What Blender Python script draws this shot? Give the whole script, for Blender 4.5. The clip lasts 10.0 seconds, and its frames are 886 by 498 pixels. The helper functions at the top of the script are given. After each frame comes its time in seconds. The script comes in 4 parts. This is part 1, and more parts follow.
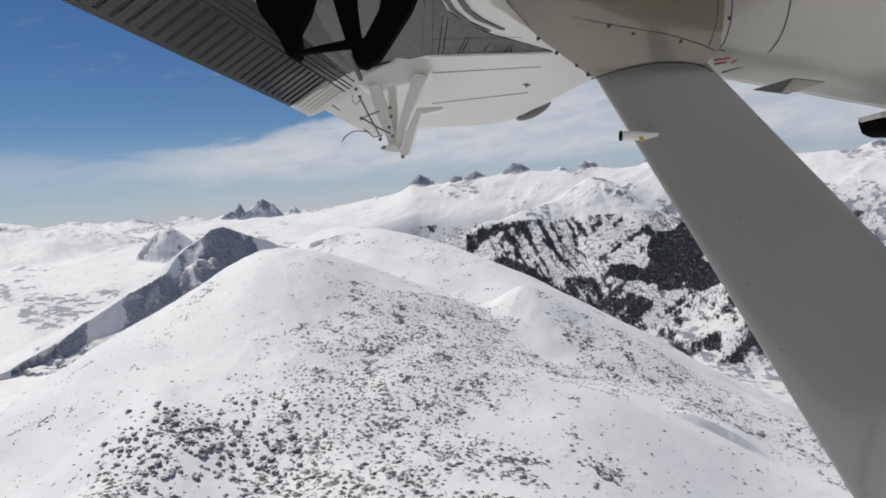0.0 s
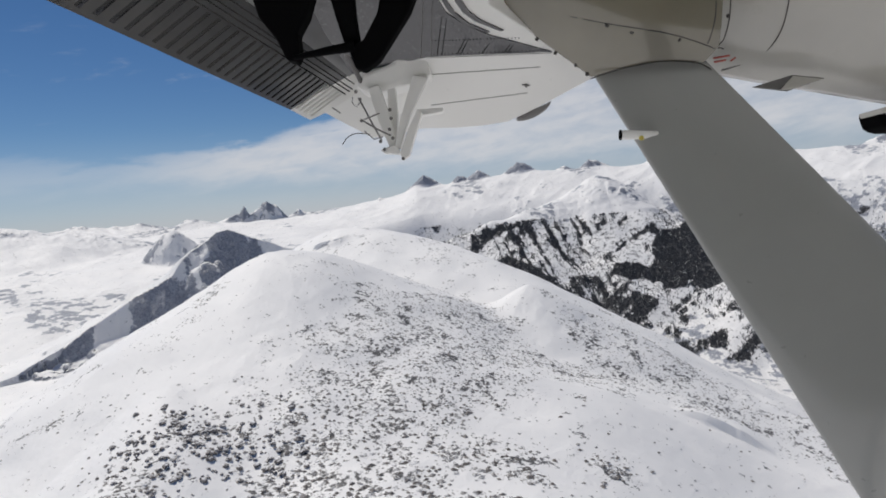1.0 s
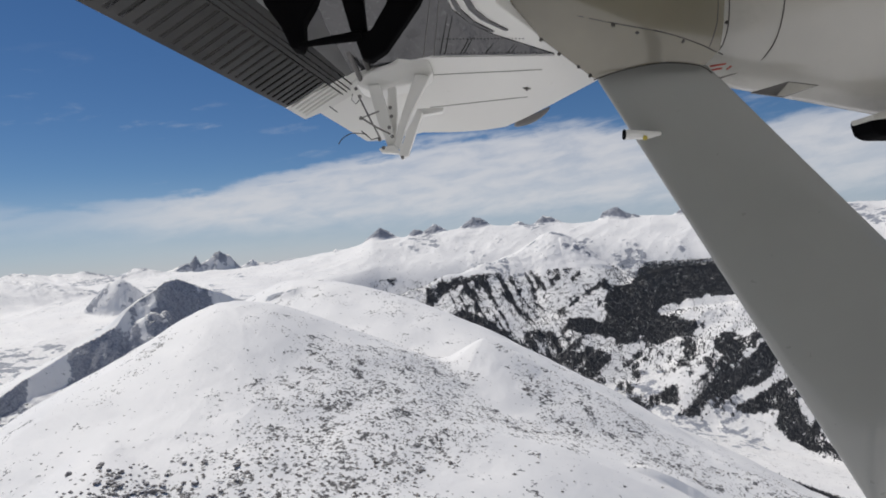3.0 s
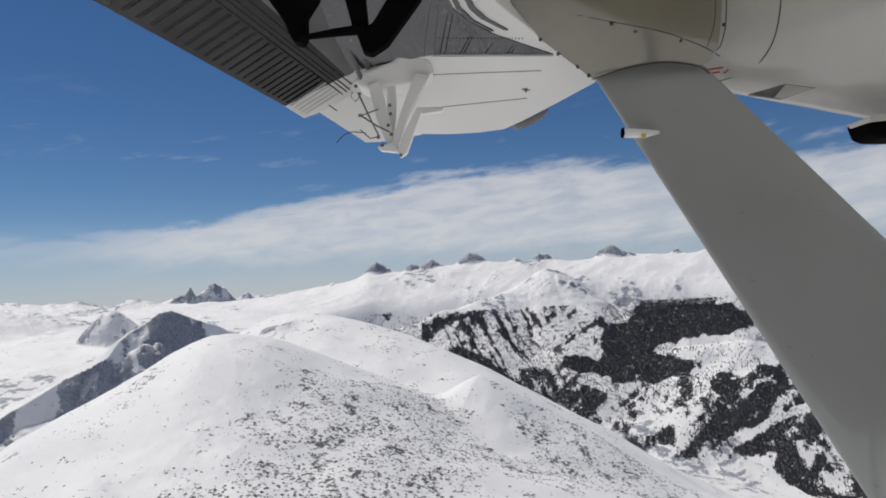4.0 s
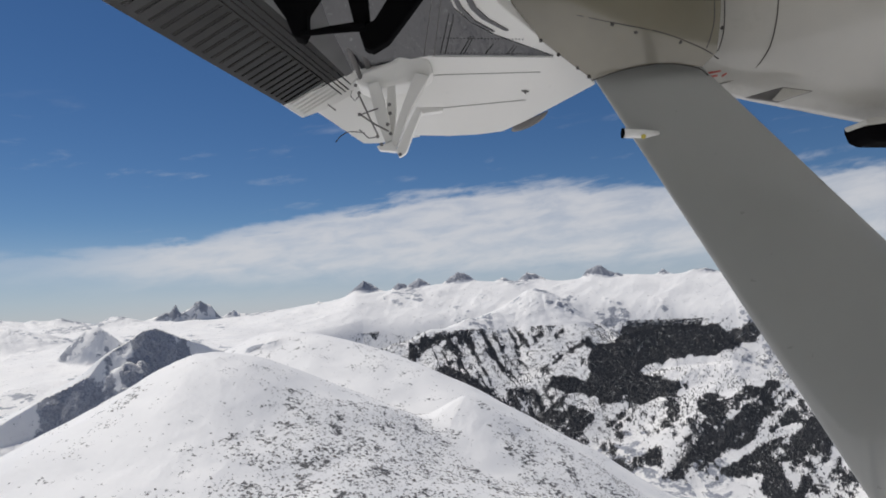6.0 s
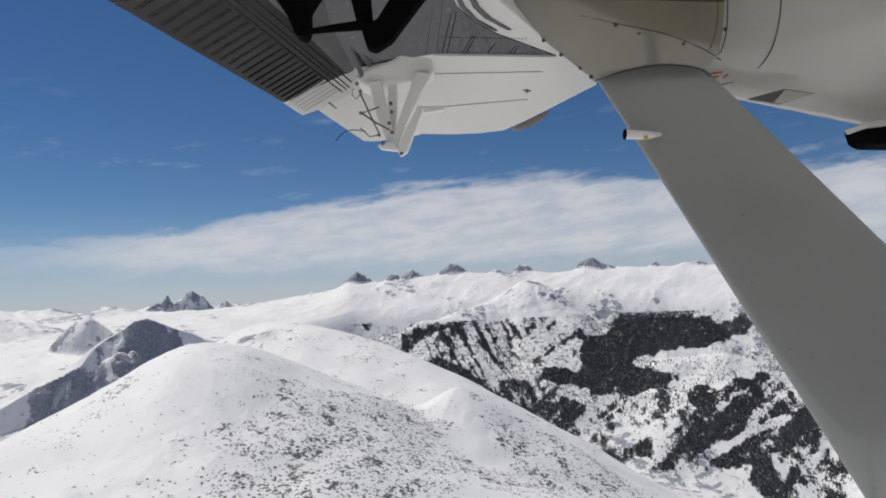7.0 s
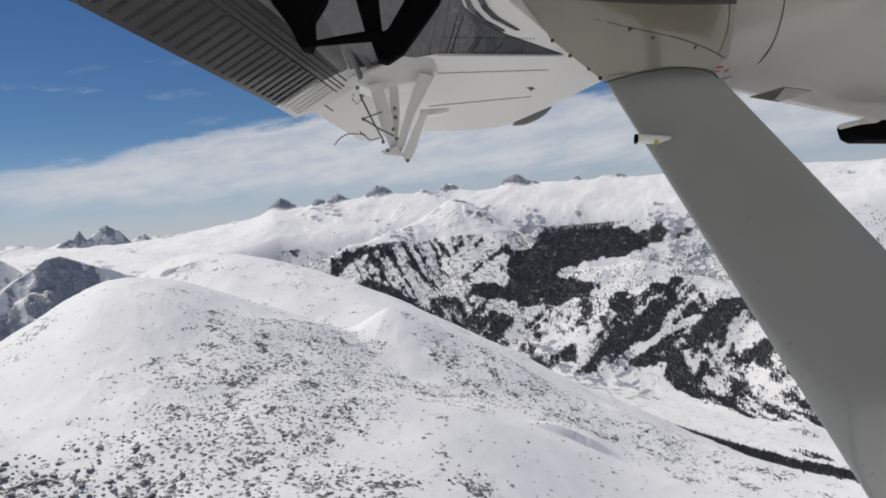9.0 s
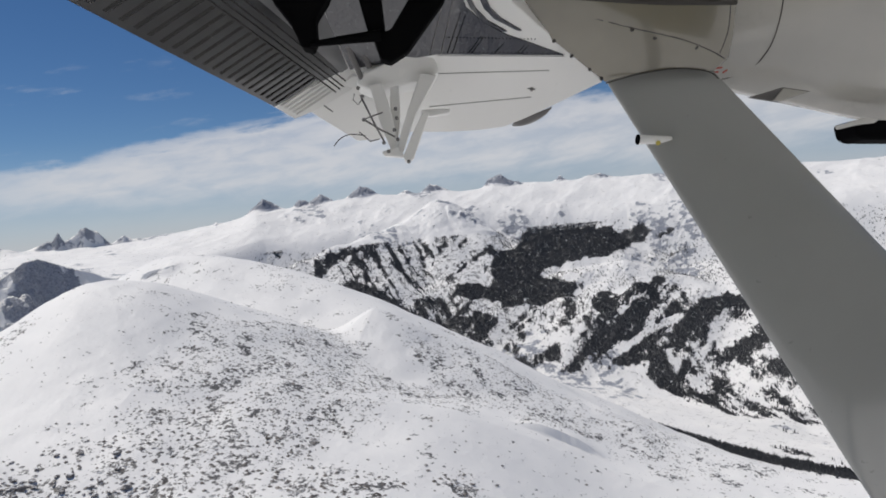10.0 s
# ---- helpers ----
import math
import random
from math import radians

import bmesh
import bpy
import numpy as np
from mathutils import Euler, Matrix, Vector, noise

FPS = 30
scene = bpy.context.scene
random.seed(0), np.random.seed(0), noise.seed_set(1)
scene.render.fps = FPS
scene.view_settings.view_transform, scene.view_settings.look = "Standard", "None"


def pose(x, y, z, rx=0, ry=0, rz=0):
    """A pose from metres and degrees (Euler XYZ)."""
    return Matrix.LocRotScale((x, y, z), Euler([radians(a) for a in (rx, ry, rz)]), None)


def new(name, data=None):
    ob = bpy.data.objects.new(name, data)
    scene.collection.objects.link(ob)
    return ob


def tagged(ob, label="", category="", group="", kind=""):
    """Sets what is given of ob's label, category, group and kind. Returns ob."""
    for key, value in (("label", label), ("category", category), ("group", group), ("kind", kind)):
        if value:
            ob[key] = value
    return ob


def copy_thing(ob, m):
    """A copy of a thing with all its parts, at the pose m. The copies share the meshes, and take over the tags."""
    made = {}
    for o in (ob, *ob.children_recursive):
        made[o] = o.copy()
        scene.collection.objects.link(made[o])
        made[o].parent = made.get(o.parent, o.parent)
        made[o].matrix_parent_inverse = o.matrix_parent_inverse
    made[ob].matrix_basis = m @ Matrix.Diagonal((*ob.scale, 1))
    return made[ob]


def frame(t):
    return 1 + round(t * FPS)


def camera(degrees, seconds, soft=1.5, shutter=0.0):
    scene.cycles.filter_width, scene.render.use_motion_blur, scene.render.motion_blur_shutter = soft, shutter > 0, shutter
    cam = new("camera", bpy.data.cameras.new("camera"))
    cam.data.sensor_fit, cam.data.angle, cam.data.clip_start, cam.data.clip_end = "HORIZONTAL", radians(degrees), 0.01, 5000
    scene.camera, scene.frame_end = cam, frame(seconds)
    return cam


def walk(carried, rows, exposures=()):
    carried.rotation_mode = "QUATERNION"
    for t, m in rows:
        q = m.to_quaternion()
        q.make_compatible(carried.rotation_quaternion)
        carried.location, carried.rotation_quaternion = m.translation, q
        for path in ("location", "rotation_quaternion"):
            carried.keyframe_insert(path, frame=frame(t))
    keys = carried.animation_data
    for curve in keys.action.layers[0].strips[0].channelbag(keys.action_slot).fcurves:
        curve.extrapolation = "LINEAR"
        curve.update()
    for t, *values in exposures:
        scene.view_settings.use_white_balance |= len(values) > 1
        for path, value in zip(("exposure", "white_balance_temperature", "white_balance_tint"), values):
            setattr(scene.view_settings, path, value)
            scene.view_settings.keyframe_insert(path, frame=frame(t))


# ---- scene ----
# ---------------------------------------------------------------- camera
cam = camera(68.0, 10.0, soft=1.8)
EYE = Vector((0.0, 0.0, 700.0))


def attitude(pitch, yaw, roll):
    """Turn of a camera that looks along +y, pitched up, yawed to the left, leaning to its left."""
    return pose(0, 0, 0, 90 + pitch, 0, yaw) @ pose(0, 0, 0, 0, 0, roll)


LEVEL = attitude(0.0, -1.1, -4.2)
# seconds, pitch, yaw, roll, and how far the eye has shifted beside the wing: right, up, back
TURNS = [
    (0.0, -4.33, 5.24, -4.36, 0.200, 0.145, 0.047),
    (0.5, -5.79, 5.93, -4.57, 0.218, 0.193, 0.051),
    (1.0, -4.26, 5.63, -5.03, 0.209, 0.147, 0.049),
    (1.5, -2.05, 4.67, -5.26, 0.181, 0.078, 0.042),
    (2.0, -1.65, 3.39, -5.29, 0.138, 0.063, 0.035),
    (2.5, -1.07, 2.08, -4.80, 0.099, 0.041, 0.026),
    (3.0, 0.06, 1.41, -3.97, 0.085, -0.000, 0.017),
    (3.2, 1.68, 1.28, -3.69, 0.087, -0.053, 0.010),
    (4.3, 3.36, 0.80, -3.02, 0.080, -0.110, -0.002),
    (4.5, 3.79, 0.69, -3.00, 0.077, -0.123, -0.005),
    (5.0, 5.69, 0.23, -3.11, 0.066, -0.183, -0.019),
    (5.5, 5.34, -0.01, -3.00, 0.058, -0.173, -0.018),
    (7.0, 3.96, -0.80, -2.52, 0.032, -0.133, -0.016),
    (7.5, 4.18, -1.69, -3.14, -0.001, -0.137, -0.024),
    (8.0, 2.61, -3.09, -3.97, -0.056, -0.085, -0.028),
    (8.5, -0.64, -4.97, -4.60, -0.131, 0.018, -0.033),
    (9.0, -3.34, -6.66, -5.06, -0.196, 0.103, -0.045),
    (9.5, -3.90, -7.78, -5.25, -0.234, 0.120, -0.058),
    (10.0, -3.40, -8.07, -5.28, -0.242, 0.105, -0.062)]
rows = []
for t, pitch, yaw, roll, right, up, back in TURNS:
    rows.append((t, Matrix.Translation(EYE + LEVEL.to_3x3() @ Vector((right, up, back))) @ attitude(pitch, yaw, roll)))
walk(cam, rows)

# ---------------------------------------------------------------- world and sun
SUN_AZ, SUN_EL = radians(-50), radians(58)      # azimuth from +y, clockwise
sun_data = bpy.data.lights.new("sun", "SUN")
sun_data.energy, sun_data.angle, sun_data.color = 3.3, radians(0.6), (1.0, 0.948, 0.868)
sun = new("sun", sun_data)
to_sun = Vector((math.sin(SUN_AZ) * math.cos(SUN_EL), math.cos(SUN_AZ) * math.cos(SUN_EL), math.sin(SUN_EL)))
sun.matrix_world = Matrix.Translation((0, 0, 1500)) @ to_sun.to_track_quat("Z", "Y").to_matrix().to_4x4()


class Nodes:
    """Short hand for node trees."""

    def __init__(self, tree):
        self.tree = tree
        tree.nodes.clear()

    def add(self, kind, **values):
        n = self.tree.nodes.new(kind)
        for key, value in values.items():
            setattr(n, key, value)
        return n

    def link(self, a, b):
        self.tree.links.new(a, b)

    def put(self, socket, value):
        if isinstance(value, bpy.types.NodeSocket):
            self.link(value, socket)
        else:
            socket.default_value = value

    def math(self, op, a, b=0.0, c=0.0):
        n = self.add("ShaderNodeMath", operation=op)
        for s, v in zip(n.inputs, (a, b, c)):
            self.put(s, v)
        return n.outputs[0]

    def noise(self, vector, scale, detail=4.0, rough=0.55, out=0, distort=0.0):
        n = self.add("ShaderNodeTexNoise")
        if vector is not None:
            self.link(vector, n.inputs["Vector"])
        for key, value in (("Scale", scale), ("Detail", detail), ("Roughness", rough), ("Distortion", distort)):
            n.inputs[key].default_value = value
        return n.outputs[out]

    def step(self, value, low, high, to_low=0.0, to_high=1.0):
        n = self.add("ShaderNodeMapRange", interpolation_type="SMOOTHSTEP")
        for i, v in enumerate((value, low, high, to_low, to_high)):
            self.put(n.inputs[i], v)
        return n.outputs[0]

    def mix(self, fac, a, b):
        n = self.add("ShaderNodeMix", data_type="RGBA")
        for i, v in ((0, fac), (6, a), (7, b)):
            self.put(n.inputs[i], v)
        return n.outputs[2]

    def xyz(self, x, y, z):
        n = self.add("ShaderNodeCombineXYZ")
        for s, v in zip(n.inputs, (x, y, z)):
            self.put(s, v)
        return n.outputs[0]


world = bpy.data.worlds.new("sky")
scene.world = world
world.use_nodes = True
w = Nodes(world.node_tree)
sky = w.add("ShaderNodeTexSky", sky_type="NISHITA", sun_disc=False, sun_elevation=SUN_EL, sun_rotation=SUN_AZ,
            altitude=2500.0, air_density=1.0, dust_density=0.1, ozone_density=3.0)
ray = w.add("ShaderNodeTexCoord").outputs["Generated"]
sep = w.add("ShaderNodeSeparateXYZ")
w.link(ray, sep.inputs[0])
azimuth = w.math("MULTIPLY", w.math("ARCTAN2", sep.outputs[0], sep.outputs[1]), 57.296)
height = w.math("MULTIPLY", w.math("ARCSINE", sep.outputs[2]), 57.296)
# a long bank of thin cloud that climbs to the right, torn along its upper edge, thin streaks under it and wisps above
tilted = w.math("MULTIPLY_ADD", azimuth, -0.09, height)
streak = w.noise(w.xyz(w.math("MULTIPLY", azimuth, 0.055), w.math("MULTIPLY", tilted, 0.42), 0.0), 1.0, 5.0, 0.55, distort=0.4)
fine = w.noise(w.xyz(w.math("MULTIPLY", azimuth, 0.26), w.math("MULTIPLY", tilted, 0.85), 3.0), 1.0, 5.0, 0.58, distort=0.3)
mixed = w.math("MULTIPLY_ADD", w.math("SUBTRACT", streak, 0.5), 3.4, w.math("MULTIPLY", w.math("SUBTRACT", fine, 0.5), 3.0))
top = w.math("SUBTRACT", w.math("MULTIPLY_ADD", w.step(azimuth, -30.0, 4.0), 4.2, 5.4), w.math("MULTIPLY", w.step(azimuth, 6.0, 24.0), 1.2))
upper = w.step(w.math("SUBTRACT", w.math("ADD", height, mixed), top), 0.7, -0.7)
under = w.step(w.math("MULTIPLY_ADD", mixed, 0.45, height), 1.6, 4.4, 0.16, 1.0)
sheet = w.math("MULTIPLY", w.math("MULTIPLY", upper, under), w.step(azimuth, -34.0, -20.0, 0.30, 1.0))
torn = w.step(w.math("MULTIPLY_ADD", streak, 0.75, w.math("MULTIPLY", fine, 0.45)), 0.66, 0.90)
wisp = w.math("MULTIPLY", torn, w.math("MULTIPLY", w.step(height, 18.0, 12.0), w.step(height, 7.0, 10.0)))
cover = w.math("MULTIPLY", w.math("MAXIMUM", sheet, w.math("MULTIPLY", wisp, 0.55)), w.step(height, 70.0, 25.0))
haze = w.step(height, 8.0, -1.5, 0.0, 0.58)
tone = w.add("ShaderNodeHueSaturation")
tone.inputs["Saturation"].default_value, tone.inputs["Value"].default_value = 1.2, 1.13
tone.inputs["Hue"].default_value = 0.503
w.link(sky.outputs[0], tone.inputs["Color"])
colour = w.mix(haze, tone.outputs[0], (7.5, 8.5, 11.6, 1))
colour = w.mix(w.math("MULTIPLY", w.math("MULTIPLY", cover, w.step(w.math("ADD", fine, w.math("MULTIPLY", streak, 0.6)), 0.55, 0.98, 0.66, 1.0)), 0.80), colour, (12.9, 12.8, 13.1, 1))
background = w.add("ShaderNodeBackground")
w.link(colour, background.inputs[0])
background.inputs[1].default_value = 0.0505
w.link(background.outputs[0], w.add("ShaderNodeOutputWorld").inputs[0])
scene.view_settings.exposure = 0.0


# ---------------------------------------------------------------- materials of the land
def material(name, rough=0.6, metal=0.0):
    m = bpy.data.materials.new(name)
    m.use_nodes = True
    n = Nodes(m.node_tree)
    shader = n.add("ShaderNodeBsdfPrincipled")
    shader.inputs["Roughness"].default_value, shader.inputs["Metallic"].default_value = rough, metal
    n.link(shader.outputs[0], n.add("ShaderNodeOutputMaterial").inputs[0])
    return m, n, shader


def bump(n, shader, height, strength, distance):
    b = n.add("ShaderNodeBump")
    b.inputs["Strength"].default_value, b.inputs["Distance"].default_value = strength, distance
    n.link(height, b.inputs["Height"])
    n.link(b.outputs[0], shader.inputs["Normal"])


def land_material():
    m, n, s = material("snow_and_rock", 0.65)
    at = n.add("ShaderNodeNewGeometry")
    place = at.outputs["Position"]
    rock = n.add("ShaderNodeAttribute", attribute_name="rock").outputs["Fac"]
    scrub = n.add("ShaderNodeAttribute", attribute_name="scrub").outputs["Fac"]
    grain = n.noise(place, 0.035, 8.0, 0.62)
    fine = n.noise(place, 0.16, 6.0, 0.65)
    blotch = n.noise(place, 0.008, 5.0, 0.6)
    snow = n.mix(n.step(blotch, 0.35, 0.7), (0.83, 0.825, 0.82, 1), (0.90, 0.89, 0.875, 1))
    # stone made paler and bluer, partly in place of haze before the far rock
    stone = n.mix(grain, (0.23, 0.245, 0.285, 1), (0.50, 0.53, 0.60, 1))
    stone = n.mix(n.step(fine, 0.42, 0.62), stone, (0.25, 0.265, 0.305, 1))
    ledge = n.noise(place, 0.018, 4.0, 0.6)
    broken = n.math("ADD", n.math("MULTIPLY", n.math("SUBTRACT", grain, 0.5), 1.2), n.math("MULTIPLY", n.math("SUBTRACT", ledge, 0.5), 1.6))
    bare = n.step(n.math("ADD", rock, broken), 0.42, 0.58)
    # scrub lightened, haze over the slopes being put into its colour
    green = n.mix(fine, (0.055, 0.058, 0.064, 1), (0.12, 0.118, 0.12, 1))
    patch = n.math("ADD", n.math("MULTIPLY", n.math("SUBTRACT", grain, 0.5), 2.4), n.math("MULTIPLY", n.math("SUBTRACT", fine, 0.5), 2.6))
    grown = n.step(n.math("ADD", scrub, patch), 0.48, 0.66)
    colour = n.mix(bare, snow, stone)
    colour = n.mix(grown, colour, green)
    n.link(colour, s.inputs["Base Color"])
    relief = n.math("ADD", n.math("MULTIPLY", grain, n.math("MULTIPLY_ADD", rock, 2.2, 0.12)), n.math("MULTIPLY", fine, 0.035))
    bump(n, s, relief, 0.7, 14.0)
    return m


def scrub_material(name, low, high, white):
    m, n, s = material(name, 0.85)
    geo = n.add("ShaderNodeNewGeometry")
    up = n.add("ShaderNodeSeparateXYZ")
    n.link(geo.outputs["Normal"], up.inputs[0])
    base = n.mix(geo.outputs["Random Per Island"], low, high)
    speck = n.noise(geo.outputs["Position"], 0.9, 3.0)
    cap = n.step(n.math("MULTIPLY_ADD", speck, 0.6, up.outputs[2]), white, white + 0.25)
    n.link(n.mix(cap, base, (0.82, 0.83, 0.85, 1)), s.inputs["Base Color"])
    return m


LAND = land_material()
BOULDER = scrub_material("snow_capped_stone", (0.14, 0.125, 0.112, 1), (0.34, 0.31, 0.28, 1), 1.02)
OUTCROP_STONE = scrub_material("weathered_dark_stone", (0.09, 0.082, 0.076, 1), (0.24, 0.22, 0.205, 1), 1.06)
# needles lightened as well to stand in for haze
CONIFER = scrub_material("conifer_needles", (0.045, 0.049, 0.055, 1), (0.085, 0.089, 0.096, 1), 1.38)


# ---------------------------------------------------------------- shape of the land
def lattice(ix, iy, seed):
    h = (ix.astype(np.int64) * 374761393 + iy.astype(np.int64) * 668265263 + seed * 974634777) & 0xFFFFFFFF
    h = ((h ^ (h >> 13)) * 1274126177) & 0xFFFFFFFF
    return ((h ^ (h >> 16)) & 0xFFFF) / 65535.0


def value_noise(x, y, seed):
    ix, iy = np.floor(x), np.floor(y)
    fx, fy = x - ix, y - iy
    fx, fy = fx * fx * (3 - 2 * fx), fy * fy * (3 - 2 * fy)
    a, b = lattice(ix, iy, seed), lattice(ix + 1, iy, seed)
    c, d = lattice(ix, iy + 1, seed), lattice(ix + 1, iy + 1, seed)
    return (a + (b - a) * fx) * (1 - fy) + (c + (d - c) * fx) * fy


def fbm(x, y, size, octaves=5, seed=0, ridged=False, gain=0.5):
    """Fractal noise, about -1 to 1, whose largest bumps are size metres wide."""
    total, amp, norm, k = np.zeros_like(x), 1.0, 0.0, 1.0 / size
    for o in range(octaves):
        c, s = math.cos(0.7 * o + 0.3), math.sin(0.7 * o + 0.3)
        v = value_noise((x * c - y * s) * k + 17.3 * o, (x * s + y * c) * k - 9.1 * o, seed + o) * 2 - 1
        total += amp * ((1 - 2 * np.abs(v)) if ridged else v)
        norm, amp, k = norm + amp, amp * gain, k * 2.03
    return total / norm


def soft_max(a, b, k):
    h = np.clip(0.5 + 0.5 * (a - b) / k, 0, 1)
    return b + (a - b) * h + k * h * (1 - h)


def along(x, y, line):
    """Distance to a line of (x, y, z) points, which side (positive: the far side), and the line's z at the nearest place."""
    best = np.full(x.shape, 1e9)
    z, side = np.zeros_like(x), np.ones_like(x)
    for (x0, y0, z0), (x1, y1, z1) in zip(line, line[1:]):
        dx, dy = x1 - x0, y1 - y0
        t = np.clip(((x - x0) * dx + (y - y0) * dy) / (dx * dx + dy * dy), 0, 1)
        px, py = x - x0 - t * dx, y - y0 - t * dy
        d = np.hypot(px, py)
        near = d < best
        best = np.where(near, d, best)
        z = np.where(near, z0 + t * (z1 - z0), z)
        side = np.where(near, np.sign(dx * py - dy * px), side)
    return best, side, z


def eased(line):
    """The line with its corners cut."""
    out = [line[0]]
    for a, b in zip(line, line[1:]):
        out += [tuple(p * 0.75 + q * 0.25 for p, q in zip(a, b)), tuple(p * 0.25 + q * 0.75 for p, q in zip(a, b))]
    return out + [line[-1]]


def ridge(x, y, line, front, back, rounding, warp):
    """Height of a ridge: the upper hull of the slopes that fall from each stretch of its crest."""
    top = np.full(x.shape, -1e4)
    line = eased(eased(line)) if rounding >= 20 else eased(line) if rounding >= 5 else line
    for (x0, y0, z0), (x1, y1, z1) in zip(line, line[1:]):
        dx, dy = x1 - x0, y1 - y0
        n = math.hypot(dx, dy)
        t = np.clip(((x - x0) * dx + (y - y0) * dy) / (n * n), 0, 1)
        px, py = x - x0 - t * dx, y - y0 - t * dy
        d = np.hypot(px, py)
        lean = np.clip((dx * py - dy * px) / n / np.maximum(d, 1) * 2.0, -1, 1)
        slope = front + (back - front) * (0.5 + 0.5 * lean)
        d = np.maximum(0, d + warp * np.clip(d / 120, 0, 1))
        h = z0 + t * (z1 - z0) - (np.sqrt(d * d + rounding * rounding) - rounding) * slope
        top = np.maximum(top, h) if rounding < 4.2 else soft_max(h, top, 24.0 if rounding < 5 else max(3.0, rounding * 0.12))
    return top


def hollow(x, y, line, near, far, flat):
    """Height of a valley: the lower hull of the slopes that rise from each stretch of its bed."""
    low = np.full(x.shape, 1e4)
    for (x0, y0, z0), (x1, y1, z1) in zip(line, line[1:]):
        dx, dy = x1 - x0, y1 - y0
        n = math.hypot(dx, dy)
        t = np.clip(((x - x0) * dx + (y - y0) * dy) / (n * n), 0, 1)
        px, py = x - x0 - t * dx, y - y0 - t * dy
        d = np.hypot(px, py)
        lean = np.clip((dx * py - dy * px) / n / np.maximum(d, 1) * 2.0, -1, 1)
        h = z0 + t * (z1 - z0) + np.maximum(0, d - flat) * (far + (near - far) * (0.5 + 0.5 * lean))
        low = -soft_max(-h, -low, 15.0)
    return low


def crag(x, y, line, warp):
    """Height of a rock wall: a steep cliff in front of its crest, a snow apron below it, a gentle snow slope behind."""
    best, side = np.full(x.shape, 1e9), np.zeros_like(x)
    z, tall, total = np.zeros_like(x), np.zeros_like(x), np.zeros_like(x)
    for (x0, y0, z0, h0), (x1, y1, z1, h1) in zip(line, line[1:]):
        dx, dy = x1 - x0, y1 - y0
        t = np.clip(((x - x0) * dx + (y - y0) * dy) / (dx * dx + dy * dy), 0, 1)
        px, py = x - x0 - t * dx, y - y0 - t * dy
        d = np.hypot(px, py)
        near = d < best
        best, side = np.where(near, d, best), np.where(near, dx * py - dy * px, side)
        weight = (d + 5) ** -4.0
        z, tall, total = z + weight * (z0 + t * (z1 - z0)), tall + weight * (h0 + t * (h1 - h0)), total + weight
    z, tall = z / total, tall / total
    reach = best * (1 + np.clip(warp, -0.45, 0.6))
    face = np.minimum(1.25 * reach, tall) + 0.5 * np.maximum(0, reach - tall / 1.25)
    return z - np.where(side > 0, 0.42 * best, face)


